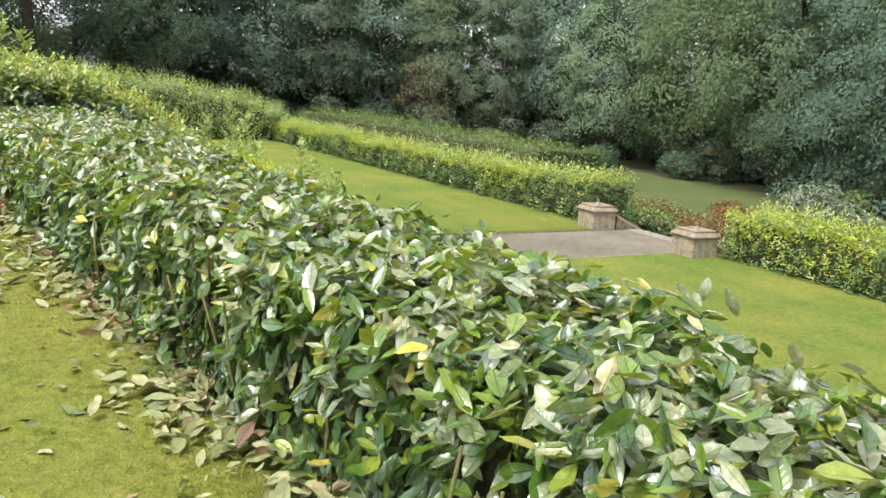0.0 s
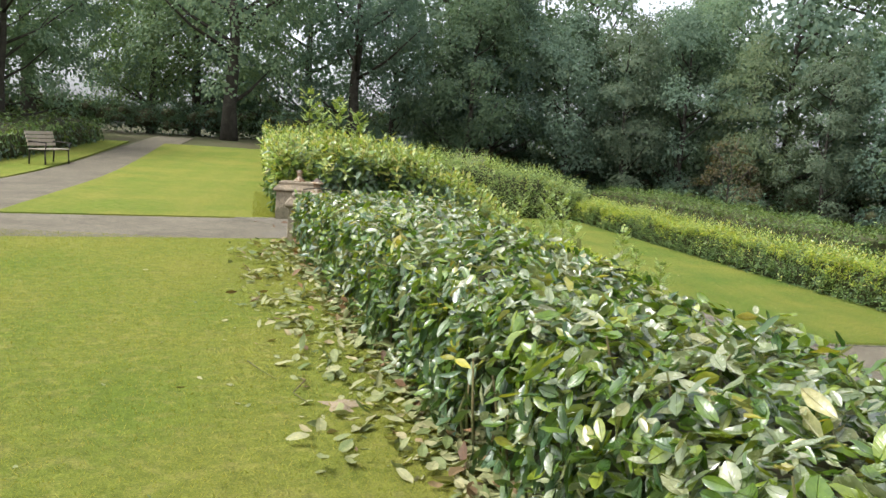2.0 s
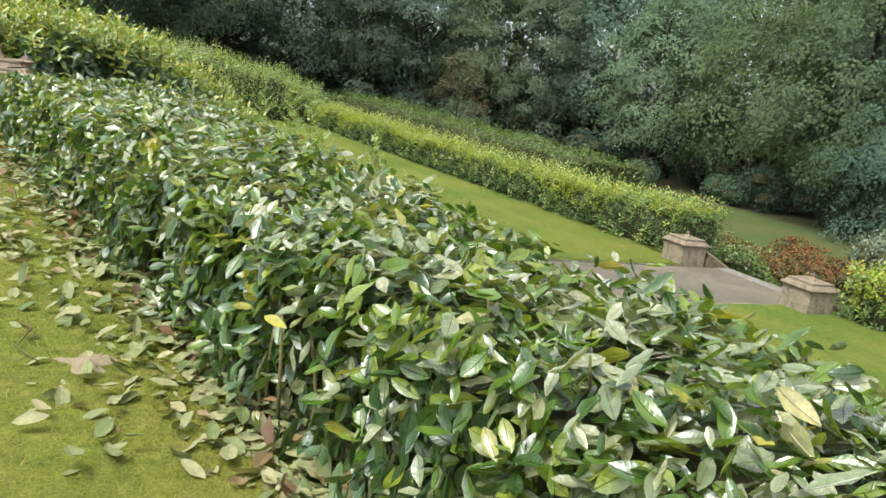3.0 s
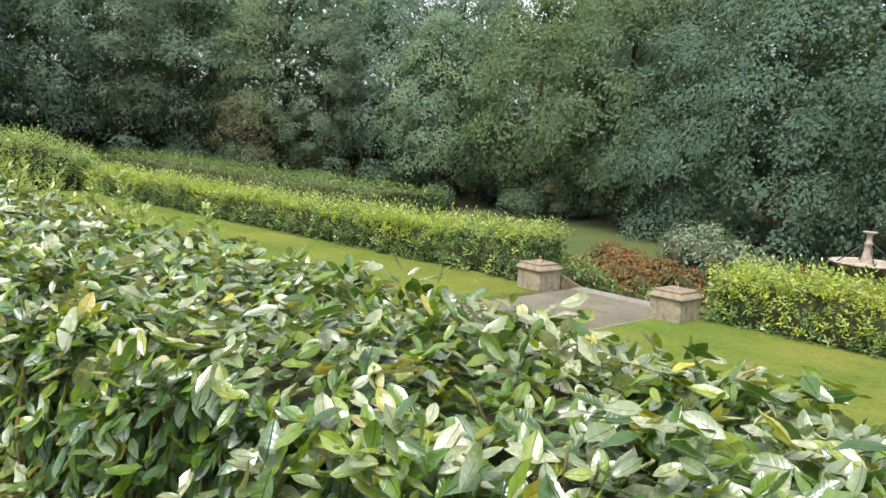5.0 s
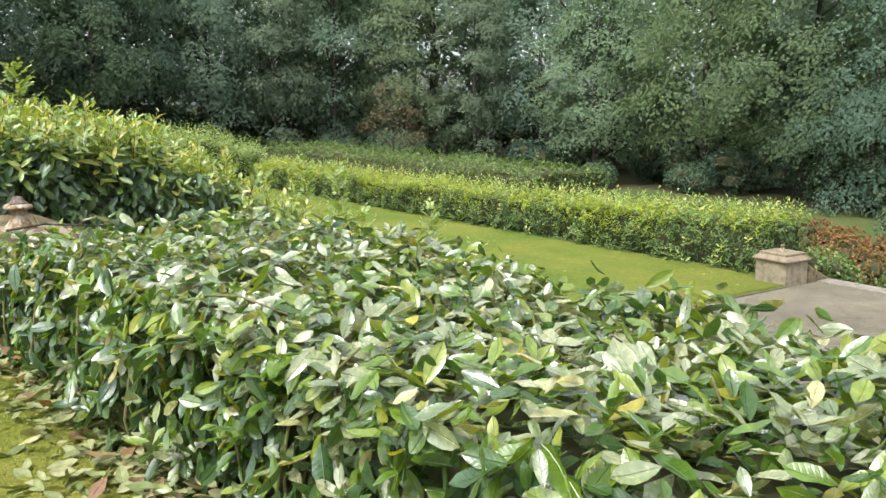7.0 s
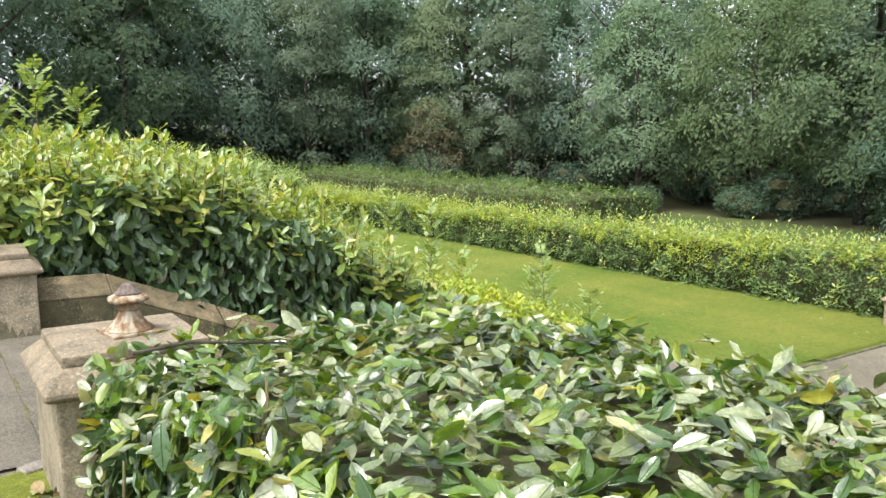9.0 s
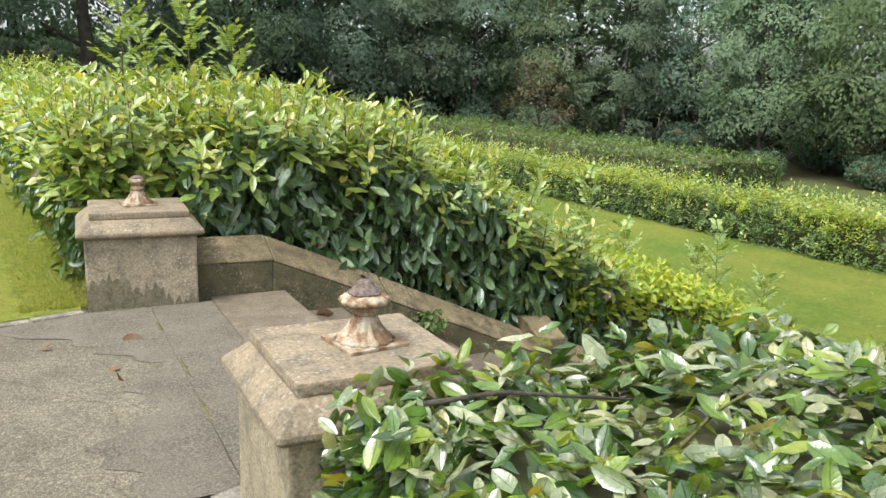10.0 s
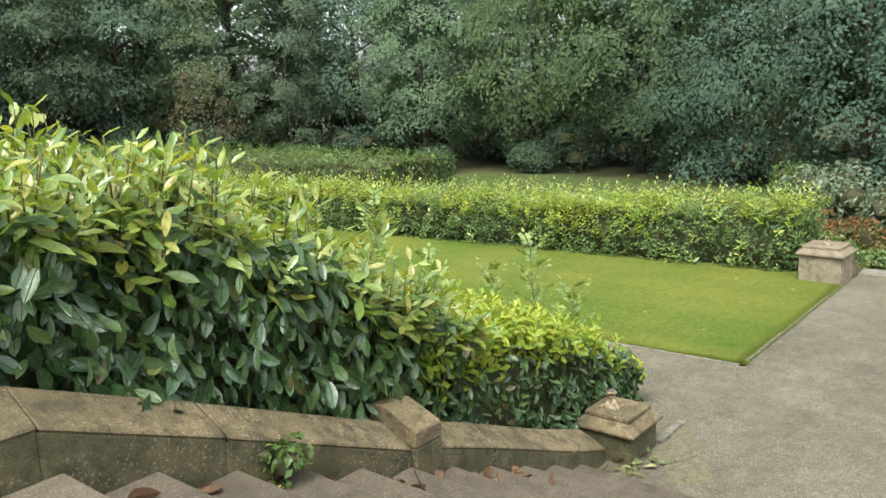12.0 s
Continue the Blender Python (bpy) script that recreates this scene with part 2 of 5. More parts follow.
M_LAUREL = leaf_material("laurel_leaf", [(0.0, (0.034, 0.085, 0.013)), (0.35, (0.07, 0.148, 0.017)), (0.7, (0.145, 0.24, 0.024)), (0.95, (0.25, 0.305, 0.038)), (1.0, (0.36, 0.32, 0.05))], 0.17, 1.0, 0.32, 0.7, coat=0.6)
# pale base colour stands in for the sky's sheen on laurel leaves
M_LAUREL_PALE = leaf_material("sheen_laurel_leaf", [(0.0, (0.121, 0.172, 0.069)), (0.5, (0.207, 0.255, 0.121)), (0.93, (0.316, 0.339, 0.190)), (1.0, (0.414, 0.380, 0.138))], 0.2, 1.0, 0.22, 0.7, coat=0.9)
M_DARK = leaf_material("dark_laurel_leaf", [(0.0, (0.035, 0.083, 0.028)), (0.5, (0.061, 0.127, 0.039)), (0.97, (0.115, 0.189, 0.052)), (1.0, (0.184, 0.138, 0.046))], 0.26, 1.0, 0.24, 0.7)
M_HEDGE_DARK = leaf_material("clipped_hedge_leaf", [(0.0, (0.045, 0.095, 0.03)), (0.6, (0.075, 0.14, 0.042)), (1.0, (0.12, 0.19, 0.055))], 0.4, 0.55, 0.28)
M_YOUNG = leaf_material("young_laurel_leaf", [(0.0, (0.14, 0.242, 0.05)), (0.35, (0.235, 0.34, 0.068)), (0.75, (0.34, 0.42, 0.1)), (1.0, (0.45, 0.42, 0.11))], 0.26, 1.0, 0.4, coat=0.25)
M_LIME = leaf_material("lime_leaf", [(0.0, (0.20, 0.31, 0.03)), (0.6, (0.33, 0.42, 0.045)), (1.0, (0.48, 0.48, 0.06))], 0.36, 0.6, 0.42)
M_MID = leaf_material("shrub_leaf", [(0.0, (0.07, 0.13, 0.035)), (0.6, (0.12, 0.20, 0.05)), (1.0, (0.20, 0.27, 0.07))], 0.38, 0.55, 0.28)
M_SILVER = leaf_material("silver_leaf", [(0.0, (0.08, 0.125, 0.075)), (0.6, (0.15, 0.20, 0.135)), (1.0, (0.25, 0.29, 0.21))], 0.6, 0.3, 0.25)
M_RED = leaf_material("red_flower", [(0.0, (0.30, 0.06, 0.035)), (0.6, (0.38, 0.10, 0.06)), (1.0, (0.28, 0.18, 0.08))], 0.6, 0.3, 0.3)
M_ROSE = leaf_material("rose_leaf", [(0.0, (0.12, 0.07, 0.03)), (0.5, (0.13, 0.13, 0.04)), (1.0, (0.24, 0.16, 0.06))], 0.6, 0.3, 0.3)
# tree leaf colours include extra blue and paleness for the distance haze
M_TREE_A = leaf_material("dark_tree_leaf", [(0.0, (0.118, 0.18, 0.128)), (0.6, (0.158, 0.225, 0.158)), (1.0, (0.205, 0.268, 0.178))], 0.75, 0.2, 0.48, shine=(1.12, 1.18, 0.8), vary=0.2)
M_TREE_B = leaf_material("sycamore_leaf", [(0.0, (0.088, 0.137, 0.074)), (0.6, (0.124, 0.178, 0.094)), (1.0, (0.171, 0.221, 0.108))], 0.75, 0.2, 0.48, shine=(1.12, 1.18, 0.8), vary=0.2)
M_TREE_C = leaf_material("holly_leaf", [(0.0, (0.070, 0.122, 0.094)), (0.6, (0.096, 0.155, 0.115)), (1.0, (0.128, 0.188, 0.133))], 0.7, 0.25, 0.42, vary=0.2)
M_TREE_D = leaf_material("olive_tree_leaf", [(0.0, (0.112, 0.158, 0.105)), (0.6, (0.146, 0.192, 0.126)), (1.0, (0.185, 0.22, 0.134))], 0.75, 0.2, 0.48, shine=(1.12, 1.18, 0.8), vary=0.2)
M_LITTER = leaf_material("cut_leaf", [(0.0, (0.104, 0.144, 0.044)), (0.45, (0.216, 0.240, 0.104)), (0.85, (0.320, 0.312, 0.168)), (0.95, (0.240, 0.176, 0.088)), (1.0, (0.128, 0.080, 0.040))], 0.55, 0.35, 0.15)
M_DEAD = leaf_material("dead_leaf", [(0.0, (0.08, 0.05, 0.03)), (0.5, (0.19, 0.105, 0.05)), (0.85, (0.29, 0.17, 0.085)), (1.0, (0.36, 0.27, 0.14))], 0.55, 0.4, 0.2)
M_TURF = leaf_material("lower_grass_blade", [(0.0, (0.08, 0.14, 0.022)), (0.6, (0.13, 0.18, 0.032)), (1.0, (0.2, 0.2, 0.06))], 0.6, 0.2, 0.5, 0.1)
M_ELDER = leaf_material("elder_leaf", [(0.0, (0.176, 0.275, 0.088)), (0.5, (0.259, 0.369, 0.121)), (1.0, (0.374, 0.451, 0.165))], 0.45, 0.6, 0.38)
M_GRASS = leaf_material("grass_blade", [(0.0, (0.13, 0.175, 0.028)), (0.6, (0.18, 0.21, 0.038)), (1.0, (0.25, 0.25, 0.07))], 0.6, 0.2, 0.5, 0.1)


def iron_material():
    """White paint flaking off rusty cast iron."""
    m, n, l, p = material("flaking_iron", 0.75, 0.4)
    t1, t2 = noise_tex(n, l, 14, 6, 0.7), noise_tex(n, l, 60, 4, 0.7)
    r = ramp(n, [(0.36, (0.37, 0.335, 0.26)), (0.46, (0.29, 0.235, 0.155)), (0.53, (0.18, 0.105, 0.05)), (0.68, (0.075, 0.05, 0.032))])
    l.new(t1.outputs[0], r.inputs[0])
    g = ramp(n, [(0.3, (0.7, 0.7, 0.7)), (0.7, (1.2, 1.2, 1.2))])
    l.new(t2.outputs[0], g.inputs[0])
    l.new(mix(n, l, r.outputs[0], g.outputs[0], 1.0, 'MULTIPLY'), p.inputs["Base Color"])
    bump(n, l, p, t1.outputs[0], 0.7, 0.006)
    return m


M_IRON = iron_material()
M_RUST = ground_material("rusted_top", (0.09, 0.07, 0.058), (0.2, 0.18, 0.155), (0.11, 0.055, 0.04), 45, 120, 0.85, 0.9, 0.006)
M_FOUNT = stone_material("fountain_stone", (0.32, 0.29, 0.23), (0.35, 0.29, 0.22), (0.18, 0.14, 0.1), (0.45, 0.43, 0.38))
M_IRONDARK = ground_material("dark_iron", (0.03, 0.035, 0.035), (0.05, 0.05, 0.045), (0.08, 0.05, 0.03), 10, 60, 0.6)
M_WOOD = ground_material("bench_wood", (0.42, 0.36, 0.29), (0.5, 0.44, 0.36), (0.3, 0.25, 0.19), 4, 50, 0.8)


# ---- mesh helpers ----
def part(name, bm, mat, parent=None, label=""):
    me = bpy.data.meshes.new(name)
    bm.to_mesh(me)
    bm.free()
    me.materials.append(mat)
    ob = new(name, me)
    if parent:
        ob.parent = parent
    return tagged(ob, label)


def empty(name, x, y, z, label, category, group="", kind=""):
    ob = new(name)
    ob.empty_display_size = 0.1
    ob.matrix_basis = Matrix.Translation((x, y, z))
    return tagged(ob, label, category, group, kind)


def mesh_from(name, co, quads, tris, mat, smooth=True):
    me = bpy.data.meshes.new(name)
    idx = np.concatenate([quads.ravel(), tris.ravel()]).astype(np.int32)
    nq, nt = len(quads), len(tris)
    starts = np.concatenate([np.arange(nq) * 4, nq * 4 + np.arange(nt) * 3]).astype(np.int32)
    me.vertices.add(len(co))
    me.vertices.foreach_set("co", np.ascontiguousarray(co, np.float32).ravel())
    me.loops.add(len(idx))
    me.loops.foreach_set("vertex_index", idx)
    me.polygons.add(nq + nt)
    me.polygons.foreach_set("loop_start", starts)
    me.update(calc_edges=True)
    me.validate()
    me.polygons.foreach_set("use_smooth", np.full(len(me.polygons), smooth))
    me.materials.append(mat)
    return me


def unit(v):
    return v / np.maximum(np.linalg.norm(v, axis=1, keepdims=True), 1e-9)


# leaf outlines: along, half-width
ROWS_HI = [(0.0, 0.06), (0.15, 0.5), (0.38, 0.9), (0.62, 1.0), (0.84, 0.66)]
E_Q, E_T = np.zeros((0, 4), int), np.zeros((0, 3), int)


def leaf_template(hi):
    if hi is None:
        v = np.array([(0, 0, 0), (0.45, -1, 0.1), (1, 0, 0), (0.45, 1, 0.1)], float)
        return v, E_Q, np.array([(0, 2, 1), (0, 3, 2)])
    if not hi:
        v = np.array([(0, 0, 0), (0.5, -1, 0), (0.5, 0, -0.25), (0.5, 1, 0), (1, 0, 0)], float)
        return v, E_Q, np.array([(0, 2, 1), (0, 3, 2), (1, 2, 4), (2, 3, 4)])
    v, q = [], []
    for t, w in ROWS_HI:
        v += [(t, -w, 0.0), (t, 0.0, -0.42 * w), (t, w, 0.0)]
    v.append((1.0, 0.0, 0.0))
    for i in range(len(ROWS_HI) - 1):
        a = 3 * i
        q += [(a, a + 1, a + 4, a + 3), (a + 1, a + 2, a + 5, a + 4)]
    a = 3 * (len(ROWS_HI) - 1)
    return np.array(v, float), np.array(q), np.array([(a, a + 1, a + 3 + 0), (a + 1, a + 2, a + 3)])


def leaf_cloud(name, P, D, N, L, W, mat, rng, hi=False, bend=0.3):
    """One mesh of many leaves: P foot, D along, N facing, L long, W half-wide; each bends a little along its length."""
    n = len(P)
    D = unit(D)
    S = unit(np.cross(D, N))
    N = np.cross(S, D)
    v, q, t = leaf_template(hi)
    b = (bend * rng.normal(0.6, 0.7, n))[:, None]
    tw = rng.normal(0, 0.25, n)[:, None]
    u = v[:, 0][None, :]
    along = u * L[:, None]
    across = v[:, 1][None, :] * W[:, None]
    up = v[:, 2][None, :] * W[:, None] * 1.0 - b * L[:, None] * u ** 2 + tw * across * u
    if hi:
        ph = rng.uniform(0, 6.28, n)[:, None]
        up = up + 0.2 * W[:, None] * np.sin(ph + 9 * u) * np.abs(v[:, 1][None, :])
    co = P[:, None, :] + along[..., None] * D[:, None, :] + across[..., None] * S[:, None, :] + up[..., None] * N[:, None, :]
    k = len(v)
    off = (np.arange(n) * k)
    Q = (q[None] + off[:, None, None]).reshape(-1, 4) if len(q) else E_Q
    T = (t[None] + off[:, None, None]).reshape(-1, 3)
    me = mesh_from(name, co.reshape(-1, 3), Q, T, mat)
    blade = np.tile(np.stack([v[:, 0], v[:, 1], 0 * v[:, 0]], 1), (n, 1)).astype(np.float32)
    me.attributes.new("blade", 'FLOAT_VECTOR', 'POINT').data.foreach_set("vector", blade.ravel())
    return me


def foliage(name, parent, mesh, label="", loc=None):
    ob = new(name, mesh)
    ob.parent = parent
    if loc is not None:
        ob.location = loc
    return tagged(ob, label, kind="stuff")


def wob(x, y, s=1.0, k=0.0):
    """Smooth uneven bumps, about -1 to 1."""
    return (np.sin(1.7 * s * x + 2.3 * s * y + k) + np.sin(-2.9 * s * x + 1.3 * s * y + 1.7 + 2 * k) + np.sin(3.7 * s * x + 4.1 * s * y + 0.6 - k) + 0.7 * np.sin(7.3 * s * x - 5.9 * s * y + k)) / 3.7


def sm(a, b, v):
    t = np.clip((v - a) / (b - a), 0, 1)
    return t * t * (3 - 2 * t)


LOW, GARDEN = -1.87, -3.2


def land(x, y):
    """Height of the ground: upper terrace, bank, lower terrace, second bank, garden and woods."""
    x, y = np.asarray(x, float), np.asarray(y, float)
    z = LOW * np.clip((x - 3.9) / 3.65, 0, 1) ** 1.05
    z = z + 0.9 * sm(24, 56, y) * (1 - sm(4, 12, x))
    z = z + (GARDEN - LOW) * sm(17.2, 20.2, x)
    z = z + 1.4 * sm(44, 70, y) * sm(4, 14, x)
    z = z - 0.55 * sm(2.9, 3.2, x) * (1 - sm(7.3, 7.6, x)) * sm(14.7, 15.0, y) * (1 - sm(18.5, 18.7, y))
    return z


def grid_mesh(name, xs, ys, zfun, mat):
    X, Y = np.meshgrid(xs, ys)
    co = np.stack([X, Y, zfun(X, Y)], -1).reshape(-1, 3)
    nx, ny = len(xs), len(ys)
    i = (np.arange(ny - 1)[:, None] * nx + np.arange(nx - 1)[None]).ravel()
    return mesh_from(name, co, np.stack([i, i + 1, i + nx + 1, i + nx], 1), E_T, mat)


def patch(name, a, b, c, d, lift, mat, nu=24, nv=24, skirt=0.06):
    """A four-cornered sheet laid on the land, raised by lift, with edges going down into it. Corners run round."""
    u, v = np.meshgrid(np.linspace(0, 1, nu + 1), np.linspace(0, 1, nv + 1))
    a, b, c, d = (np.array(p, float) for p in (a, b, c, d))
    w = [(1 - u) * (1 - v), u * (1 - v), u * v, (1 - u) * v]
    X = sum(k * p[0] for k, p in zip(w, (a, b, c, d)))
    Y = sum(k * p[1] for k, p in zip(w, (a, b, c, d)))
    Z = land(X, Y) + lift
    co = np.stack([X, Y, Z], -1).reshape(-1, 3)
    n1 = nu + 1
    i = (np.arange(nv)[:, None] * n1 + np.arange(nu)[None]).ravel()
    q = [np.stack([i, i + 1, i + n1 + 1, i + n1], 1)]
    rim = list(range(nu)) + [k * n1 + nu for k in range(nv)] + [nv * n1 + nu - k for k in range(nu)] + [(nv - k) * n1 for k in range(nv)]
    m = len(co)
    low = co[rim].copy()
    low[:, 2] -= skirt
    co = np.concatenate([co, low])
    r = np.array(rim)
    j = np.arange(len(r))
    jn = (j + 1) % len(r)
    q.append(np.stack([r[j], m + j, m + jn, r[jn]], 1))
    return mesh_from(name, co, np.concatenate(q), E_T, mat, smooth=False)


def box_bm(x0, y0, z0, x1, y1, z1, bevel=0.0, seg=2):
    bm = bmesh.new()
    bmesh.ops.create_cube(bm, size=1)
    bmesh.ops.transform(bm, matrix=Matrix.Translation(((x0 + x1) / 2, (y0 + y1) / 2, (z0 + z1) / 2)) @ Matrix.Diagonal((x1 - x0, y1 - y0, z1 - z0, 1)), verts=bm.verts)
    if bevel:
        bmesh.ops.bevel(bm, geom=bm.edges[:], offset=bevel, segments=seg, affect='EDGES', profile=0.6)
    return bm


def rings_bm(rings, caps=True):
    """Skin a run of equal rings of points."""
    bm = bmesh.new()
    vs = [[bm.verts.new(p) for p in r] for r in rings]
    k = len(vs[0])
    for a, b in zip(vs, vs[1:]):
        for i in range(k):
            bm.faces.new((a[i], a[(i + 1) % k], b[(i + 1) % k], b[i]))
    if caps:
        bm.faces.new(vs[0][::-1])
        bm.faces.new(vs[-1])
    bmesh.ops.recalc_face_normals(bm, faces=bm.faces[:])
    for f in bm.faces:
        f.smooth = len(f.verts) == 4
    return bm


def lathe_bm(profile, n=24, flutes=0, depth=0.0):
    rings = []
    for r, z, fl in profile:
        rings.append([((r + depth * fl * math.cos(flutes * a)) * math.cos(a), (r + depth * fl * math.cos(flutes * a)) * math.sin(a), z) for a in (2 * math.pi * i / n for i in range(n))])
    return rings_bm(rings)


def tube_bm(points, radii, n=7):
    rings = []
    pts = [Vector(p) for p in points]
    for i, p in enumerate(pts):
        d = (pts[min(i + 1, len(pts) - 1)] - pts[max(i - 1, 0)]).normalized()
        s = d.cross(Vector((0.31, 0.95, 0.07))).normalized()
        t = d.cross(s)
        rings.append([p + radii[i] * (math.cos(a) * s + math.sin(a) * t) for a in (2 * math.pi * k / n for k in range(n))])
    return rings_bm(rings)


def join_bm(bms):
    out = bmesh.new()
    tmp = bpy.data.meshes.new("tmp")
    for b in bms:
        b.to_mesh(tmp)
        out.from_mesh(tmp)
        b.free()
    bpy.data.meshes.remove(tmp)
    return out


# ---- ground, lawns, paths ----
gx = np.concatenate([[-900, -400, -200, -100, -60, -40], np.arange(-30, 2, 1.0), np.arange(2, 22, 0.25), np.arange(22, 60, 1.5), [70, 90, 130, 220, 450, 900]])
gy = np.concatenate([[-900, -400, -200, -100, -60, -30], np.arange(-20, 14, 1.0), np.arange(14, 20, 0.2), np.arange(20, 80, 1.5), [90, 120, 180, 300, 500, 900]])
ground = tagged(new("ground", grid_mesh("ground", gx, gy, lambda x, y: land(x, y) - 0.03, M_EARTH)), "earthy woodland ground with sparse green growth", "ground", kind="structure")


def sheet(name, label, cat, *args, **kw):
    return tagged(new(name, patch(name, *args, **kw)), label, cat, kind="structure")


def faceA(y):
    return 4.6 - 0.144 * y


def backA(y):
    return 5.27 - 0.066 * y


def faceB(y):
    return 2.02 - 0.075 * (y - 18.7)


def faceC(y):
    return 16.15 - 0.052 * (y - 18.7)


sheet("lawn_1", "yellowish green mown lawn with mowing stripes", "lawn", (-14, -20), (7.2, -20), (2.72, 15.42), (-14, 10.3), 0.02, M_LAWN, nu=30, nv=60)
sheet("lawn_2", "mown lawn beyond the path beside a tall hedge", "lawn", (-1.95, 16.95), (2.02, 18.05), (0.6, 44), (-4.5, 44), 0.02, M_LAWN, nu=16, nv=40)
sheet("lawn_3", "narrow grass strip under a hedge and bench", "lawn", (-9, 15.5), (-3.9, 16.6), (-6.1, 44), (-12, 44), 0.02, M_LAWN, nu=16, nv=40)
sheet("path_1", "worn grey asphalt path meeting the stone steps", "path", (-14, 9.9), (3.0, 15.25), (3.0, 18.7), (-14, 13.6), 0.0, M_ASPHALT, nu=40, nv=10)
sheet("path_2", "grey asphalt path running along a lawn", "path", (-3.9, 15.5), (-1.8, 16.2), (-4.4, 52), (-6.3, 52), 0.004, M_ASPHALT, nu=8, nv=40)
sheet("path_3", "worn grey asphalt path on the lower terrace", "path", (7.6, 15.3), (16.9, 15.3), (16.9, 18.0), (7.6, 18.0), 0.0, M_ASPHALT, nu=24, nv=8)
sheet("path_6", "worn asphalt at the foot of the steps", "path", (7.55, 18.0), (8.9, 18.0), (8.9, 18.9), (7.55, 18.9), 0.0, M_ASPHALT, nu=8, nv=6)
sheet("path_4", "asphalt walk along the foot of the bank", "path", (8.9, 18.0), (11.25, 18.0), (10.6, 46), (8.3, 46), 0.0, M_ASPHALT, nu=8, nv=24)
sheet("path_5", "asphalt walk along the foot of the bank", "path", (8.9, -14), (11.4, -14), (11.25, 15.3), (8.9, 15.3), 0.0, M_ASPHALT, nu=8, nv=24)
sheet("lawn_4", "bright green mown lawn on the lower terrace", "lawn", (11.3, 18.06), (16.4, 18.06), (15.0, 44), (10.2, 44), 0.03, M_LAWN_LOW, nu=20, nv=50)
sheet("lawn_5", "bright green mown lawn on the lower terrace", "lawn", (11.4, -14), (16.9, -14), (16.7, 15.24), (11.3, 15.24), 0.03, M_LAWN_LOW, nu=20, nv=50)
sheet("lawn_6", "grass of the sunken garden before the trees", "lawn", (20.2, -14), (36, -14), (38, 42), (20.2, 42), 0.02, M_ROUGH, nu=20, nv=50)


# ---- stonework ----
def coping_bm(x0, x1, z0, z1, yf, yr, yb, drop, zbot0, zbot1):
    """A wall stone from x0 to x1: front face, sloped top up to a ridge, back; its ends follow z0 to z1."""
    def ring(x, z, zb):
        return [(x, yf, zb), (x, yf, z - drop), (x, yf + 0.02, z - drop + 0.015), (x, yr, z), (x, yb, z - 0.02), (x, yb, zb)]
    return rings_bm([ring(x0, z0, zbot0), ring(x1, z1, zbot1)])


def flat(bm):
    for f in bm.faces:
        f.smooth = False
    bmesh.ops.bevel(bm, geom=bm.edges[:], offset=0.008, segments=1, affect='EDGES')
    return bm


def stair_wall(name, y_front, sgn, label):
    w = empty(name, 3, y_front, 0, label, "wall", kind="structure")
    w.matrix_basis = Matrix.Identity(4)
    yf, yr, yb = y_front, y_front + sgn * 0.26, y_front + sgn * 0.36
    stones = [(2.735, 3.28, 0.375, 0.365), (3.285, 4.175, 0.36, -0.01), (4.19, 5.54, -0.02, -0.61),
              (5.825, 6.45, -0.70, -0.945), (6.46, 7.55, -0.95, -1.405), (7.56, 8.12, -1.41, -1.61)]
    for x0, x1, z0, z1 in stones:
        part("coping_stone", flat(coping_bm(x0, x1, z0, z1, yf, yr, yb, 0.125, z0 - 0.145, z1 - 0.145)), M_COPING, w)
        part("wall_stone", flat(coping_bm(x0 + 0.003, x1 - 0.003, z0 - 0.147, z1 - 0.147, yf + sgn * 0.004, yr, yb - sgn * 0.003, 0.0, min(-0.45, z0 - 0.9), z1 - 0.9)), M_WALLST, w)
    b = box_bm(5.55, yf - 0.03 * sgn, -1.70, 5.815, yb + 0.02 * sgn, -0.74)
    part("wall_block", flat(b), M_WALLST, w)
    part("block_cap", flat(coping_bm(5.55, 5.815, -0.50, -0.515, yf - 0.03 * sgn, yr, yb + 0.02 * sgn, 0.12, -0.737, -0.737)), M_COPING, w, "square stone block breaking the sloping coping")
    heart = rings_bm([[(x, yf + sgn * 0.012, z - 1.1), (x, yf + sgn * 0.012, z - 0.15), (x, yr, z - 0.06), (x, yb - sgn * 0.02, z - 0.06), (x, yb - sgn * 0.02, z - 1.1)] for x, z in ((2.8, 0.36), (3.28, 0.355), (5.6, -0.63), (8.05, -1.6))])
    part("wall_core", heart, M_WALLST, w)
    return w


stair_wall("wall_north", 18.14, 1, "sloping sandstone stair wall with chamfered lichen-spotted coping")
stair_wall("wall_south", 15.16, -1, "sloping sandstone stair wall with chamfered coping")

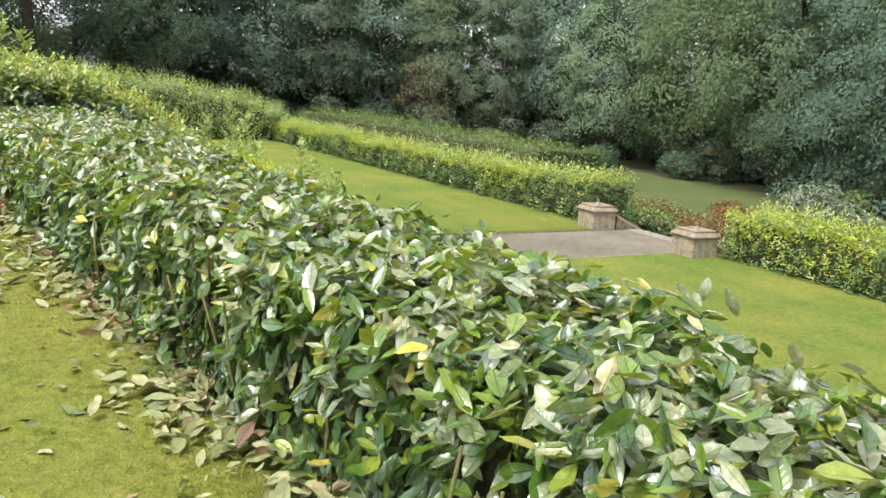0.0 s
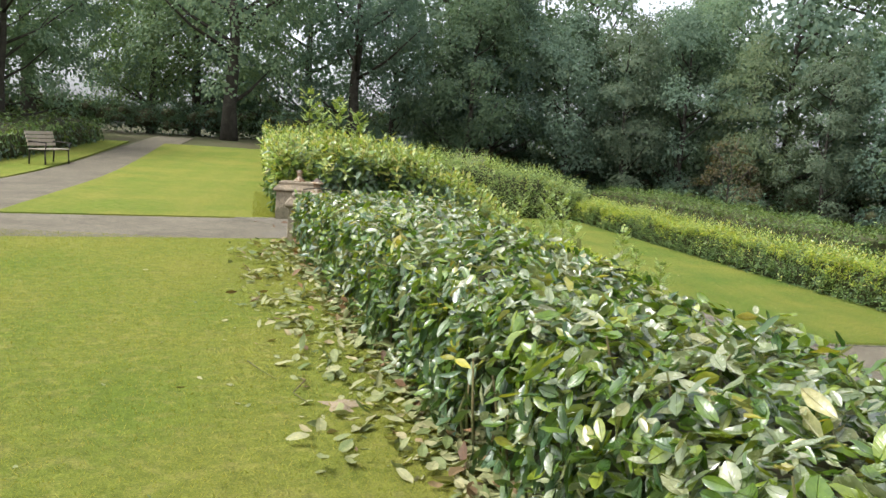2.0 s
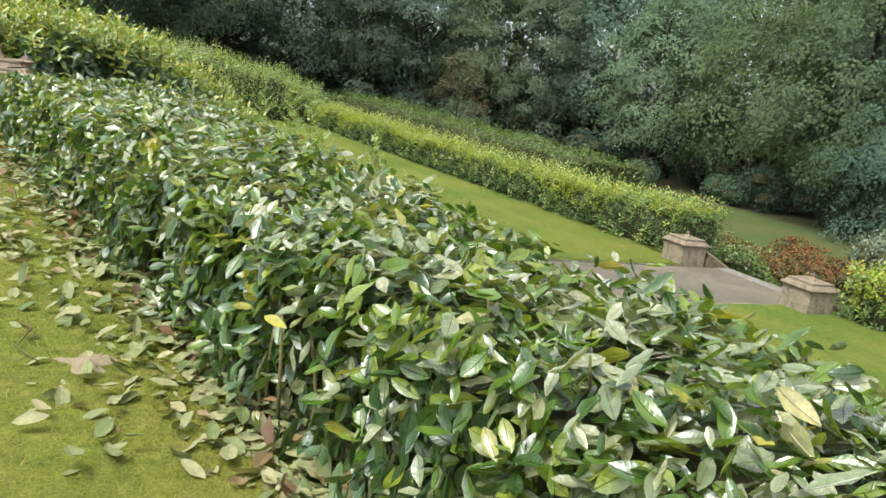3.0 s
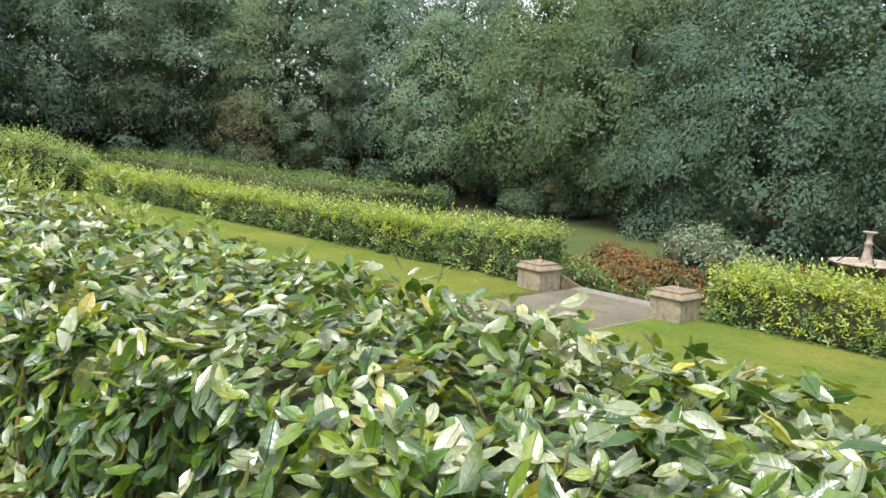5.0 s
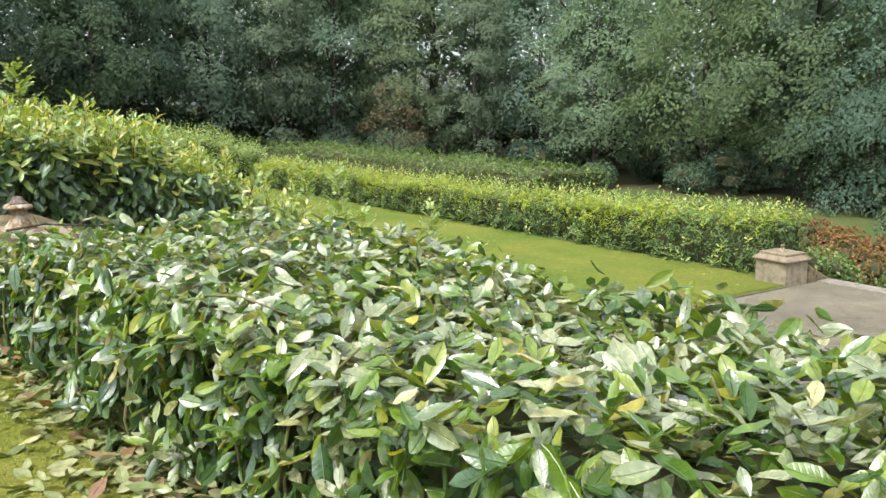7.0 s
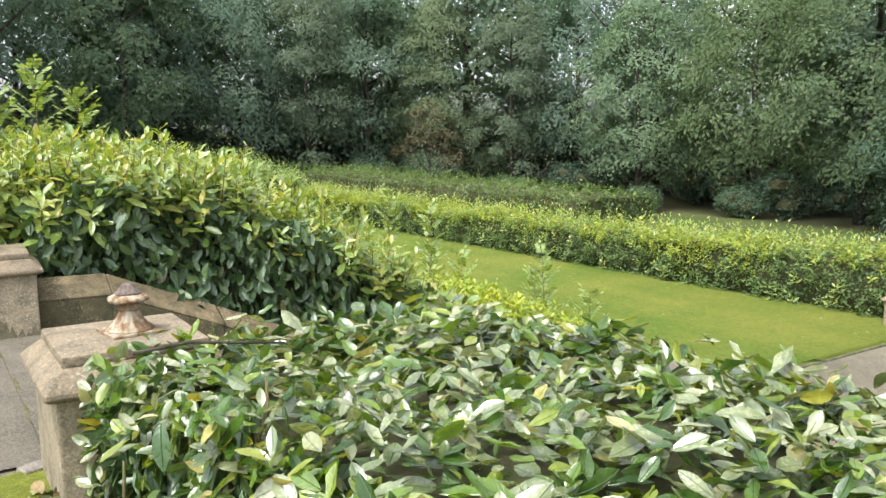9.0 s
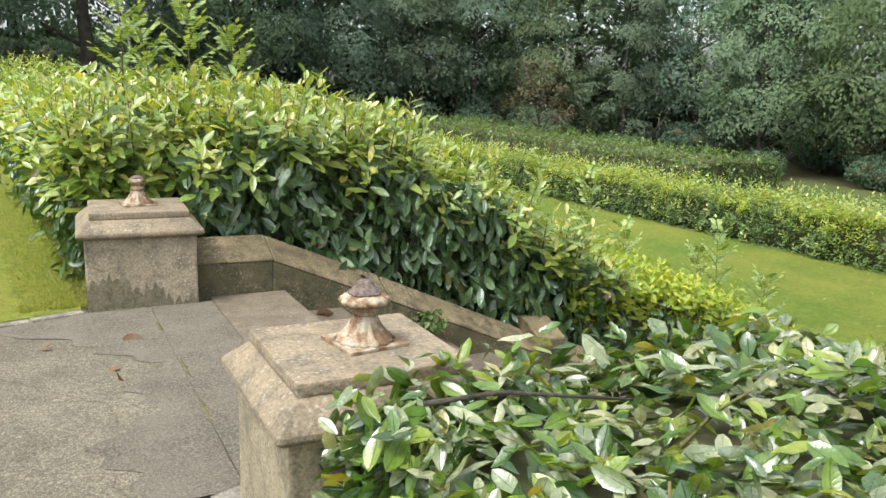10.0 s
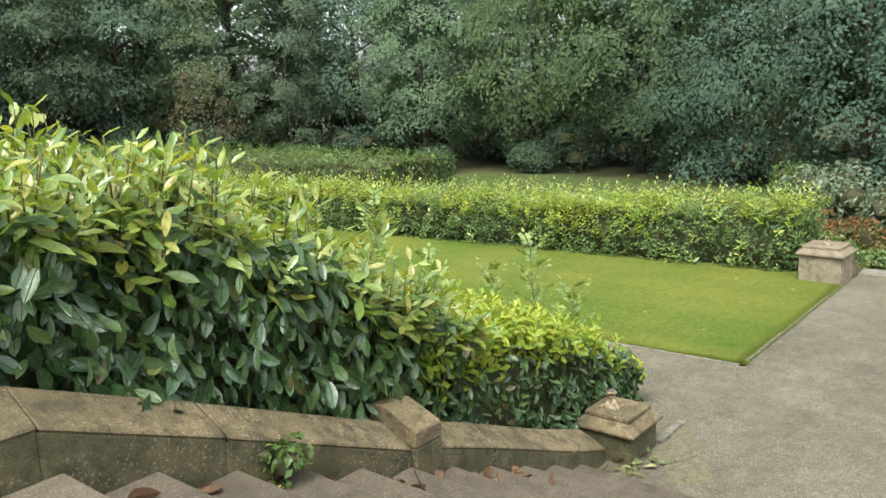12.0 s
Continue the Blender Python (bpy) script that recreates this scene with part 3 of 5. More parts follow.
steps = tagged(empty("stone_steps", 3.3, 16.6, 0, "worn brown stone steps descending between stair walls", "steps"), kind="structure")
steps.matrix_basis = Matrix.Identity(4)
RISE, GOING, X0 = 0.17, 0.43, 3.36
for i in range(11):
    x1 = X0 + GOING * i
    x0 = 2.83 if i == 0 else x1 - GOING - 0.03
    bm = box_bm(x0, 15.165, -RISE * i - 0.165, x1, 18.135, -RISE * i + 0.008, 0.012)
    part("step", bm, M_SLAB if i == 0 else M_STEP, steps, "broad pale landing slab" if i == 0 else "")
bm = bmesh.new()
rows = []
for k in range(90):
    yy = 15.36 + 2.62 * k / 89
    far = sm(17.2, 17.95, yy)
    xl = 2.12 - 0.65 * float(far) + 0.13 * math.sin(3.1 * yy) + 0.08 * math.sin(9.7 * yy + 1) + 0.04 * math.sin(31 * yy)
    rows.append([bm.verts.new((xl + (2.424 - xl) * f, yy, 0.0035 + 0.011 * math.sin(math.pi * min(f * 1.6, 1.0) / 2) + 0.002 * math.sin(40 * f + 13 * yy))) for f in (0, 0.15, 0.4, 0.7, 1.0)])
for a, b in zip(rows, rows[1:]):
    for q in range(4):
        bm.faces.new((a[q], a[q + 1], b[q + 1], b[q]))
part("grit_drift", bm, M_DIRT, steps, "mossy grit drifted before the landing")
part("landing_edge", box_bm(2.43, 15.35, -0.02, 2.822, 18.0, 0.014, 0.003), M_DIRT, steps, "gravelly mossy strip before the top step")


def pier(x, y, z, w, h, label, turn=0.0, m1=None, m2=None):
    m1, m2 = m1 or M_SHAFT, m2 or M_STONE
    p = empty("stone_pier", x, y, z, label, "pier", "stone piers")
    p.matrix_basis = pose(x, y, z, 0, 0, turn)
    s, c, t = w / 2, w / 2 + 0.05, w / 2 - 0.035
    part("shaft", box_bm(-s, -s, -0.1, s, s, h - 0.155, 0.012), m1, p, "rendered shaft stained at its foot")
    def sq(r, zz):
        return [(-r, -r, zz), (r, -r, zz), (r, r, zz), (-r, r, zz)]
    bm = rings_bm([sq(s + 0.005, h - 0.165), sq(c - 0.008, h - 0.150), sq(c, h - 0.128), sq(c - 0.012, h - 0.108), sq(t + 0.004, h - 0.045)])
    cap = part("cap", flat(bm), m2, p, "moulded sandstone cap with chamfered sides")
    part("cap_slab", box_bm(-t, -t, h - 0.047, t, t, h, 0.012), m2, cap)
    return p


def algae(p, half, seed, face):
    """A ragged film of algae climbing the foot of a pier's shaft."""
    rng = np.random.default_rng(seed)
    bm = bmesh.new()
    rows = []
    for k in range(41):
        u = -half + 2 * half * k / 40
        h = 0.13 + 0.08 * math.sin(5 * u + seed) + 0.03 * math.sin(23 * u + 2 * seed) + rng.uniform(-0.05, 0.05)
        col = [(u, -half - 0.0025, z) for z in (-0.02, h * 0.5, h)]
        rows.append([bm.verts.new(c if face == 0 else (c[1], c[0], c[2])) for c in col])
    for a, b in zip(rows, rows[1:]):
        for q in range(2):
            bm.faces.new((a[q], b[q], b[q + 1], a[q + 1]))
    part("algae_film", bm, M_ALGAE, p.children[0], "dark green algae at the foot")


far_pier = pier(2.41, 18.34, 0, 0.68, 0.63, "weathered stone pier with chamfered cap beside tall laurel", -3)
algae(far_pier, 0.34, 3, 0)
algae(far_pier, 0.34, 5, 1)
pier(2.71, 14.98, 0, 0.64, 0.66, "weathered stone pier with chamfered cap beside clipped hedge", 0)
pier(8.43, 18.18, LOW, 0.52, 0.42, "dark weathered stone pier at the foot of the steps", 0, M_WALLST, M_COPING)
pier(8.17, 15.1, LOW, 0.52, 0.42, "dark weathered stone pier at the foot of the steps", 0, M_WALLST, M_COPING)
pier(16.03, 18.36, LOW, 0.66, 0.60, "pale stone pier at the lower steps beside a hedge", -2)
pier(15.99, 14.98, LOW, 0.66, 0.60, "pale stone pier at the lower steps beside a hedge", -2)


def finial(x, y, z, k=1.0, turn=0.0, worn=True):
    f = empty("column_stump", x, y, z, "rusty flaking white cast iron lamp column stump on a pier", "column stump", "iron stumps on piers")
    part("base_plate", box_bm(-0.125, -0.125, 0.0, 0.125, 0.125, 0.014, 0.003), M_IRON, f)
    part("fluted_base", lathe_bm([(0.112, 0.014, 1), (0.108, 0.022, 1), (0.085, 0.04, 1), (0.062, 0.07, 0.7), (0.05, 0.10, 0.4), (0.046, 0.118, 0)], 60, 15, 0.007), M_IRON, f)
    part("neck", lathe_bm([(0.05, 0.117, 0), (0.055, 0.124, 0), (0.05, 0.131, 0), (0.048, 0.15, 0)], 24), M_IRON, f)
    if worn:
        collar = part("collar", lathe_bm([(0.05, 0.149, 0), (0.088, 0.158, 1), (0.096, 0.17, 1), (0.088, 0.184, 1), (0.06, 0.196, 0.3)], 60, 12, 0.006), M_IRON, f)
        part("broken_top", lathe_bm([(0.064, 0.194, 0.6), (0.062, 0.204, 1), (0.05, 0.207, 1), (0.047, 0.219, 1), (0.036, 0.222, 1), (0.034, 0.237, 0.6), (0.022, 0.245, 0.4), (0.008, 0.247, 0)], 36, 5, 0.003), M_RUST, collar, "rusted broken top")
    else:
        collar = part("collar", lathe_bm([(0.048, 0.149, 0), (0.048, 0.17, 0), (0.062, 0.178, 0), (0.062, 0.2, 0), (0.05, 0.206, 0)], 24), M_IRON, f)
        part("broken_top", lathe_bm([(0.05, 0.205, 0.6), (0.04, 0.222, 1), (0.015, 0.232, 0)], 24, 3, 0.003), M_RUST, collar, "rusted broken top")
    f.matrix_basis = pose(x, y, z, 0, 0, turn) @ Matrix.Scale(k, 4)
    return f


finial(2.74, 14.98, 0.66, 0.86, 8)
finial(2.42, 18.36, 0.63, 0.85, 3, False)
finial(8.42, 18.24, LOW + 0.42, 0.72, 0, False)
finial(16.03, 18.36, LOW + 0.60, 0.6, 0, False)
finial(15.99, 14.98, LOW + 0.60, 0.6, 0, False)

# lower steps behind the second pair of piers
steps2 = tagged(empty("lower_steps", 0, 0, 0, "stone steps going down to the sunken garden", "steps"), kind="structure")
for i in range(8):
    part("step", box_bm(16.7 + 0.36 * i, 15.3, LOW - 0.166 * i - 0.3, 17.12 + 0.36 * i, 18.02, LOW - 0.166 * i + 0.012, 0.012), M_KERB, steps2)
for yy, nm in ((18.03, "wall_lower_north"), (15.0, "wall_lower_south")):
    w = empty(nm, 0, 0, 0, "low sloping stone wall flanking the lower steps", "wall", kind="structure")
    for k in range(3):
        x0, x1 = 16.42 + 0.95 * k, 17.365 + 0.95 * k
        z0, z1 = LOW + 0.42 - 0.44 * k, LOW - 0.02 - 0.44 * k
        part("wall_stone", flat(coping_bm(x0, x1, z0, z1, yy, yy + 0.2, yy + 0.28, 0.1, z0 - 1.0, z1 - 1.0)), M_COPING, w)


for k, (sx, sy, sr) in enumerate(((8.75, 17.72, 0.34), (8.35, 17.45, 0.28), (9.15, 17.95, 0.22))):
    bm = bmesh.new()
    rim = [bm.verts.new((sx + sr * (1 + 0.25 * math.sin(3 * a + k) + 0.12 * math.sin(8 * a + 2 * k)) * math.cos(a), sy + 0.6 * sr * (1 + 0.2 * math.sin(4 * a + k)) * math.sin(a), LOW + 0.004)) for a in (q * math.pi / 20 for q in range(40))]
    mid = bm.verts.new((sx, sy, LOW + 0.010))
    for q in range(40):
        bm.faces.new((rim[q], rim[(q + 1) % 40], mid))
    tagged(part("silt_patch", bm, M_ALGAE), "dark damp silt on the asphalt by the steps", "silt", "silt patches", kind="structure")


def kerb(name, p0, p1, label, z=0.0, n=8, w=0.05, up=0.012, mat=M_KERB):
    k = empty(name, 0, 0, 0, label, "kerb", kind="structure")
    d = Vector((p1[0] - p0[0], p1[1] - p0[1], 0))
    ang, ln = math.degrees(math.atan2(d.y, d.x)), d.length / n
    bm = box_bm(0.004, -w / 2, -0.08, ln - 0.004, w / 2, up, 0.006, 1)
    first = part("kerb_stone", bm, mat, k)
    for i in range(n):
        a = Vector((p0[0], p0[1], 0)) + d * (i / n)
        ob = first if i == 0 else new("kerb_stone", first.data)
        ob.parent = k
        ob.matrix_basis = pose(a.x, a.y, z + 0.004 * math.sin(i * 2.1), 0, 0, ang)
    return k


kerb("kerb_1", (11.3, 18.03), (15.68, 18.03), "grey stone edging between lawn and asphalt", LOW + 0.015, 6)
kerb("kerb_2", (11.3, 15.27), (15.66, 15.27), "grey stone edging between lawn and asphalt", LOW + 0.015, 6)
kerb("kerb_3", (11.27, 18.06), (10.55, 40), "grey stone edging between lawn and asphalt", LOW + 0.005, 24)
kerb("kerb_6", (8.75, 17.93), (9.3, 17.93), "short grey stone edging beside the low pier", LOW + 0.004, 2, 0.07, 0.03)
kerb("kerb_4", (1.42, 17.83), (2.03, 18.0), "grey concrete edging stone by a pier", 0.0, 2, 0.07, 0.02)
kerb("kerb_5", (2.3, 15.28), (2.72, 15.42), "dark slate edging at the lawn corner", 0.0, 2, 0.1, 0.03)


# ---- hedges ----
def run_samples(rng, n, y0, y1, xl, xr, top, base, shares, ends=(1, 1), rough=0.05, swap=False):
    """Points and outward directions on a hedge along y: left side, top, right side and ends, by the shares given."""
    kind = rng.choice(5, n, p=np.array(shares) / sum(shares))
    y = rng.uniform(y0, y1, n)
    y = np.where(kind == 3, y0, np.where(kind == 4, y1, y))
    a, b = xl(y), xr(y)
    f = rng.random(n)
    x = np.where(kind == 0, a, np.where(kind == 2, b, a + (b - a) * f))
    N = np.zeros((n, 3))
    N[kind == 0, 0], N[kind == 2, 0], N[kind == 1, 2], N[kind == 3, 1], N[kind == 4, 1] = -1, 1, 1, -1, 1
    zt = top(x, y)
    zb = base(x, y)
    g = rng.random(n)
    z = np.where(kind == 1, zt, zb + (zt - zb) * g)
    # round the shoulders
    edge = np.minimum(x - a, b - x)
    sh = np.clip(1 - edge / 0.22, 0, 1)
    z = z - np.where(kind == 1, 0.12 * sh ** 2, 0)
    N[:, 0] += np.where(kind == 1, np.where(x - a < b - x, -1, 1) * sh * 0.8, 0)
    hi_side = np.clip(1 - (zt - z) / 0.2, 0, 1)
    N[:, 2] += np.where(kind != 1, 0.9 * hi_side, 0)
    P = np.stack([x, y, z], 1)
    N = unit(N)
    bumpy = rough * (wob(x * 1.3 + z, y * 1.3, 1.6) + 0.6 * wob(x + 3 * z, y, 4.0, 2.0)) + rng.normal(0, rough * 0.35, n) - np.abs(rng.normal(0, rough * 1.0, n))
    P = P + N * bumpy[:, None]
    if swap:
        P, N = P[:, [1, 0, 2]], N[:, [1, 0, 2]]
    return P, N


def leaf_dirs(rng, N, out=0.45, sag=0.5, rise=0.1):
    """Leaf directions lying along a surface: hanging on the sides, spread on top, tipped outwards."""
    n = len(N)
    R = rng.normal(0, 1, (n, 3))
    T = unit(R - N * np.sum(R * N, 1, keepdims=True))
    side = 1 - np.clip(N[:, 2:3], 0, 1)
    D = T * 0.9 + N * (out * rng.random((n, 1)) + rise) + np.array([[0, 0, -1.0]]) * sag * side * rng.uniform(0.5, 2.0, (n, 1))
    F = N + rng.normal(0, 0.6, (n, 3)) + np.array([[0, 0, 0.3]])
    return unit(D), unit(F)


def core_mesh(name, y0, y1, xl, xr, top, base, inset, mat, swap=False, n=60):
    ys = np.linspace(y0 + inset, y1 - inset, n)
    prof = [(0, 0), (0, 0.5), (0.0, 0.93), (0.25, 1), (0.5, 1), (0.75, 1), (1.0, 0.93), (1, 0.5), (1, 0)]
    rings = []
    for y in ys:
        a, b = float(xl(y)) + inset, float(xr(y)) - inset
        r = []
        for u, v in prof:
            x = a + (b - a) * u + 0.03 * float(wob(y * 3, v * 4, 1.5))
            zb, zt = float(base(x, y)) - 0.05, float(top(x, y)) - inset
            p = (x, y, zb + max(zt - zb, 0.02) * v + 0.02 * float(wob(x * 4, y * 4, 1.2)))
            r.append((p[1], p[0], p[2]) if swap else p)
        rings.append(r)
    return rings_bm(rings)


def stems(rng, pts, h, lean=0.15, r=0.006):
    out = []
    for p in pts:
        q = Vector(p) + Vector((rng.normal(0, lean), rng.normal(0, lean), 1)) * h * rng.uniform(0.7, 1.1)
        mid = (Vector(p) + q) / 2 + Vector((rng.normal(0, 0.03), rng.normal(0, 0.03), 0))
        out.append(tube_bm([p, mid, q], [r * 1.3, r, r * 0.7], 5))
    return join_bm(out)


def whorls(rng, P, N, per=9, hgt=(0.12, 0.3), L=(0.08, 0.13)):
    """Upright young shoots: leaves set round a stem, steeper and smaller to the tip."""
    n = len(P)
    H = rng.uniform(*hgt, n)
    ax = unit(np.array([[0, 0, 1.0]]) + 0.6 * N + rng.normal(0, 0.16, (n, 3)))
    k = np.arange(per)
    f = (k + 0.5) / per
    phi = rng.uniform(0, 6.28, n)[:, None] + k[None] * 2.4
    s1 = unit(np.cross(ax, np.array([[0.3, 0.9, 0.1]])))
    s2 = np.cross(ax, s1)
    rad = np.cos(phi)[..., None] * s1[:, None] + np.sin(phi)[..., None] * s2[:, None]
    foot = P[:, None] + ax[:, None] * (H[:, None] * f[None])[..., None]
    D = rad * (1.15 - 0.4 * f)[None, :, None] + ax[:, None] * (0.25 + 0.8 * f ** 1.5)[None, :, None]
    F = ax[:, None] * 0.9 - rad * 0.5 + rng.normal(0, 0.15, (n, per, 3))
    Ls = rng.uniform(*L, (n, per)) * (1.1 - 0.45 * f)[None]
    return foot.reshape(-1, 3), D.reshape(-1, 3), F.reshape(-1, 3), Ls.ravel(), ax, H


def add_leaves(parent, name, rng, P, N, L, ratio, mat, hi, label="", out=0.45, sag=0.5, rise=0.1, bend=0.25):
    D, F = leaf_dirs(rng, N, out, sag, rise)
    Ls = rng.uniform(L[0], L[1], len(P))
    return foliage(name, parent, leaf_cloud(name, P - D * Ls[:, None] * 0.35, D, F, Ls, Ls * ratio * rng.uniform(0.8, 1.2, len(P)), mat, rng, hi, bend), label)


# the long clipped laurel hedge beside the walk
rngA = np.random.default_rng(11)
hedgeA = empty("laurel_hedge", 3.6, 7, 0, "freshly clipped cherry laurel hedge with glossy broad leaves", "hedge")
hedgeA.matrix_basis = Matrix.Identity(4)


def topA(x, y):
    return 0.75 + 0.035 * wob(x, y, 0.9) - 0.05 * sm(13.0, 14.6, y)


def botA(x, y):
    return land(x, y) + 0.02


argsA = (0.8, 14.62, faceA, backA, topA, botA)
part("core", core_mesh("core", *argsA, 0.17, M_TWIG), M_TWIG, hedgeA, "dark twiggy inside of the hedge")
P, N = run_samples(rngA, 21500, *argsA, (0.30, 0.56, 0.10, 0.0, 0.05), rough=0.08)
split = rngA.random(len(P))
# upward-facing leaves mostly get the colour with sky sheen painted in
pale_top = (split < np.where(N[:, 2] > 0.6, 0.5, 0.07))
# more dark leaves towards the foot: the side's shade put into leaf colour
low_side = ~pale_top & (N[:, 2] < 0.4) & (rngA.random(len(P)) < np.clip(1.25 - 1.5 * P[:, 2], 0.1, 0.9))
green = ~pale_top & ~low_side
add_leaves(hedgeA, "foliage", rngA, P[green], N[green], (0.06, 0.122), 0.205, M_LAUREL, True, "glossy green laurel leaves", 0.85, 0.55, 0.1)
add_leaves(hedgeA, "dull_foliage", rngA, P[pale_top], N[pale_top], (0.06, 0.122), 0.205, M_LAUREL_PALE, True, "pale laurel leaves with sky sheen in their colour", 0.7, 0.5, 0.0)
add_leaves(hedgeA, "hanging_foliage", rngA, P[low_side], N[low_side], (0.07, 0.13), 0.21, M_DARK, True, "drooping leaves low on the side with shade in their colour", 0.8, 1.1, 0.1, 0.4)
# short leafy shoots left by the shears
Pw, Nw = run_samples(rngA, 1150, *argsA, (0.3, 0.62, 0.06, 0.0, 0.04), rough=0.05)
f_, d_, n_, l_, ax, H = whorls(rngA, Pw - np.array([[0, 0, 0.07]]), Nw, 6, (0.05, 0.12), (0.075, 0.125))
sheen = np.repeat(rngA.random(len(Pw)) < 0.45, 6)
foliage("shoot_foliage", hedgeA, leaf_cloud("shoot_foliage", f_[~sheen], d_[~sheen], n_[~sheen], l_[~sheen], l_[~sheen] * 0.22, M_LAUREL, rngA, True, 0.3), "fresh green leaves in whorls")
foliage("dull_shoot_foliage", hedgeA, leaf_cloud("dull_shoot_foliage", f_[sheen], d_[sheen], n_[sheen], l_[sheen], l_[sheen] * 0.22, M_LAUREL_PALE, rngA, True, 0.3), "pale whorled leaves with sky sheen in their colour")
# inner layer in the dark leaf colour, painting shade into the gaps
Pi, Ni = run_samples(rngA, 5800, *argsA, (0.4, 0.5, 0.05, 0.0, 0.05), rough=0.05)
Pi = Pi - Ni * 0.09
add_leaves(hedgeA, "inner_foliage", rngA, Pi, Ni, (0.07, 0.13), 0.22, M_DARK, False, "inner leaves with gap shade in their colour")
for y in rngA.uniform(2, 14.5, 90):
    part("stem", stems(rngA, [(faceA(y) + rngA.uniform(0.02, 0.14), y, 0.0)], 0.5, 0.12, 0.007), M_STEM, hedgeA)
# cut stubs poking out of the clipped top
for y in rngA.uniform(3, 14.5, 36):
    part("cut_stub", stems(rngA, [(faceA(y) + rngA.uniform(0.05, 1.0), y, 0.62)], 0.16, 0.35, 0.005), M_STEM, hedgeA)
# upright leaves along the far edge
Pe, Ne = run_samples(rngA, 420, 2, 14.5, lambda y: backA(y) - 0.3, backA, topA, botA, (0, 1, 0, 0, 0), rough=0.03)
De = unit(np.array([[0, 0, 1.0]]) + rngA.normal(0, 0.45, Pe.shape))
Le = rngA.uniform(0.08, 0.14, len(Pe))
foliage("standing_foliage", hedgeA, leaf_cloud("standing_foliage", Pe - De * 0.03 - np.array([[0, 0, 0.07]]), De, unit(rngA.normal(0, 1, Pe.shape) + np.array([[-0.6, -0.6, 0.3]])), Le, Le * 0.19, M_LAUREL, rngA, True, 0.15))

# single leaves that stand out on the hedge
variants = []
for k in range(8):
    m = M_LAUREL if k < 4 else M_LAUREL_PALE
    one = np.zeros((1, 3))
    variants.append(leaf_cloud("leaf", one, np.array([[1.0, 0, 0]]), np.array([[0, 0, 1.0]]), np.array([0.125]), np.array([0.026 + 0.002 * (k % 3)]), m, rngA, True, 0.3))
Ps, Ns = run_samples(rngA, 300, 3.5, 14.4, faceA, lambda y: backA(y) - 0.1, topA, botA, (0.25, 0.75, 0, 0, 0), rough=0.03)
Ds, Fs = leaf_dirs(rngA, Ns, 0.35, 0.4, 0.05)
for i in range(300):
    d, f = Vector(Ds[i]), Vector(Fs[i])
    s = f.cross(d).normalized()
    f = d.cross(s)
    ob = new("leaf", variants[i % 8])
    ob.parent = hedgeA
    p = Ps[i] + Ns[i] * 0.02 - Ds[i] * 0.05
    ob.matrix_basis = Matrix.Translation(p) @ Matrix((d, s, f)).transposed().to_4x4() @ Matrix.Scale(rngA.uniform(0.75, 1.15), 4)


odd = leaf_material("yellowed_leaf", [(0.0, (0.40, 0.33, 0.04)), (0.6, (0.42, 0.40, 0.06)), (1.0, (0.26, 0.13, 0.05))], 0.4, 0.5, 0.3)
odd_mesh = [leaf_cloud("leaf", np.zeros((1, 3)), np.array([[1.0, 0, 0]]), np.array([[0, 0, 1.0]]), np.array([0.085]), np.array([0.02]), odd, rngA, True, 0.3) for k in range(4)]
for k, (x, y, z) in enumerate(((3.79, 3.92, 0.80), (4.07, 4.71, 0.79), (3.45, 7.36, 0.5), (3.9, 5.9, 0.8), (3.6, 9.4, 0.79), (4.2, 8.1, 0.79), (3.3, 11.3, 0.79), (3.7, 12.9, 0.79))):
    ob = new("leaf", odd_mesh[k % 4])
    ob.parent = hedgeA
    ob.matrix_basis = pose(x, y, z, 20 * math.sin(k * 2.1), -25 + 10 * math.cos(k), 70 * k)

# tall laurel running on beyond the far pier
rngB = np.random.default_rng(12)
hedgeB = empty("tall_hedge", 0, 0, 0, "tall untrimmed laurel hedge with yellow-green young shoots", "hedge")


def topB(x, y):
    return land(x * 0, y) + 1.03 - 0.1 * sm(21, 30, y) + 0.07 * wob(x, y, 1.0) - 0.10 * sm(3.2, 4.6, x)


def rightB(y):
    return faceB(y) + 2.7


argsB = (18.85, 47, faceB, rightB, topB, lambda x, y: land(x, y))
part("core", core_mesh("core", *argsB, 0.2, M_TWIG), M_TWIG, hedgeB, "dark twiggy inside of the hedge")
P, N = run_samples(rngB, 14000, *argsB, (0.42, 0.40, 0.04, 0.12, 0.0), rough=0.17)
keep = rngB.random(len(P)) < np.clip(1.35 - (P[:, 1] - 18.8) / 30, 0.25, 1)
P, N = P[keep], N[keep]
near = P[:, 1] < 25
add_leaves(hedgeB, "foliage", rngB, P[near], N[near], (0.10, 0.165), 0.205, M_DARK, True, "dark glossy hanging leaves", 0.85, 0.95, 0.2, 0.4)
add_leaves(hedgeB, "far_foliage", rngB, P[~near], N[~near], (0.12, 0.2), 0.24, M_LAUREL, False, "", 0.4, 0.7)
Pt, Nt = run_samples(rngB, 3000, *argsB, (0.30, 0.50, 0.03, 0.17, 0), rough=0.06)
keep = (rngB.random(len(Pt)) < np.clip(1.2 - (Pt[:, 1] - 18.8) / 12, 0.16, 1)) & (Pt[:, 2] > topB(Pt[:, 0], Pt[:, 1]) - 0.6 * rngB.random(len(Pt)))
Pt, Nt = Pt[keep], Nt[keep]
f_, d_, n_, l_, ax, H = whorls(rngB, Pt - np.array([[0, 0, 0.08]]), Nt, 11, (0.2, 0.62), (0.12, 0.2))
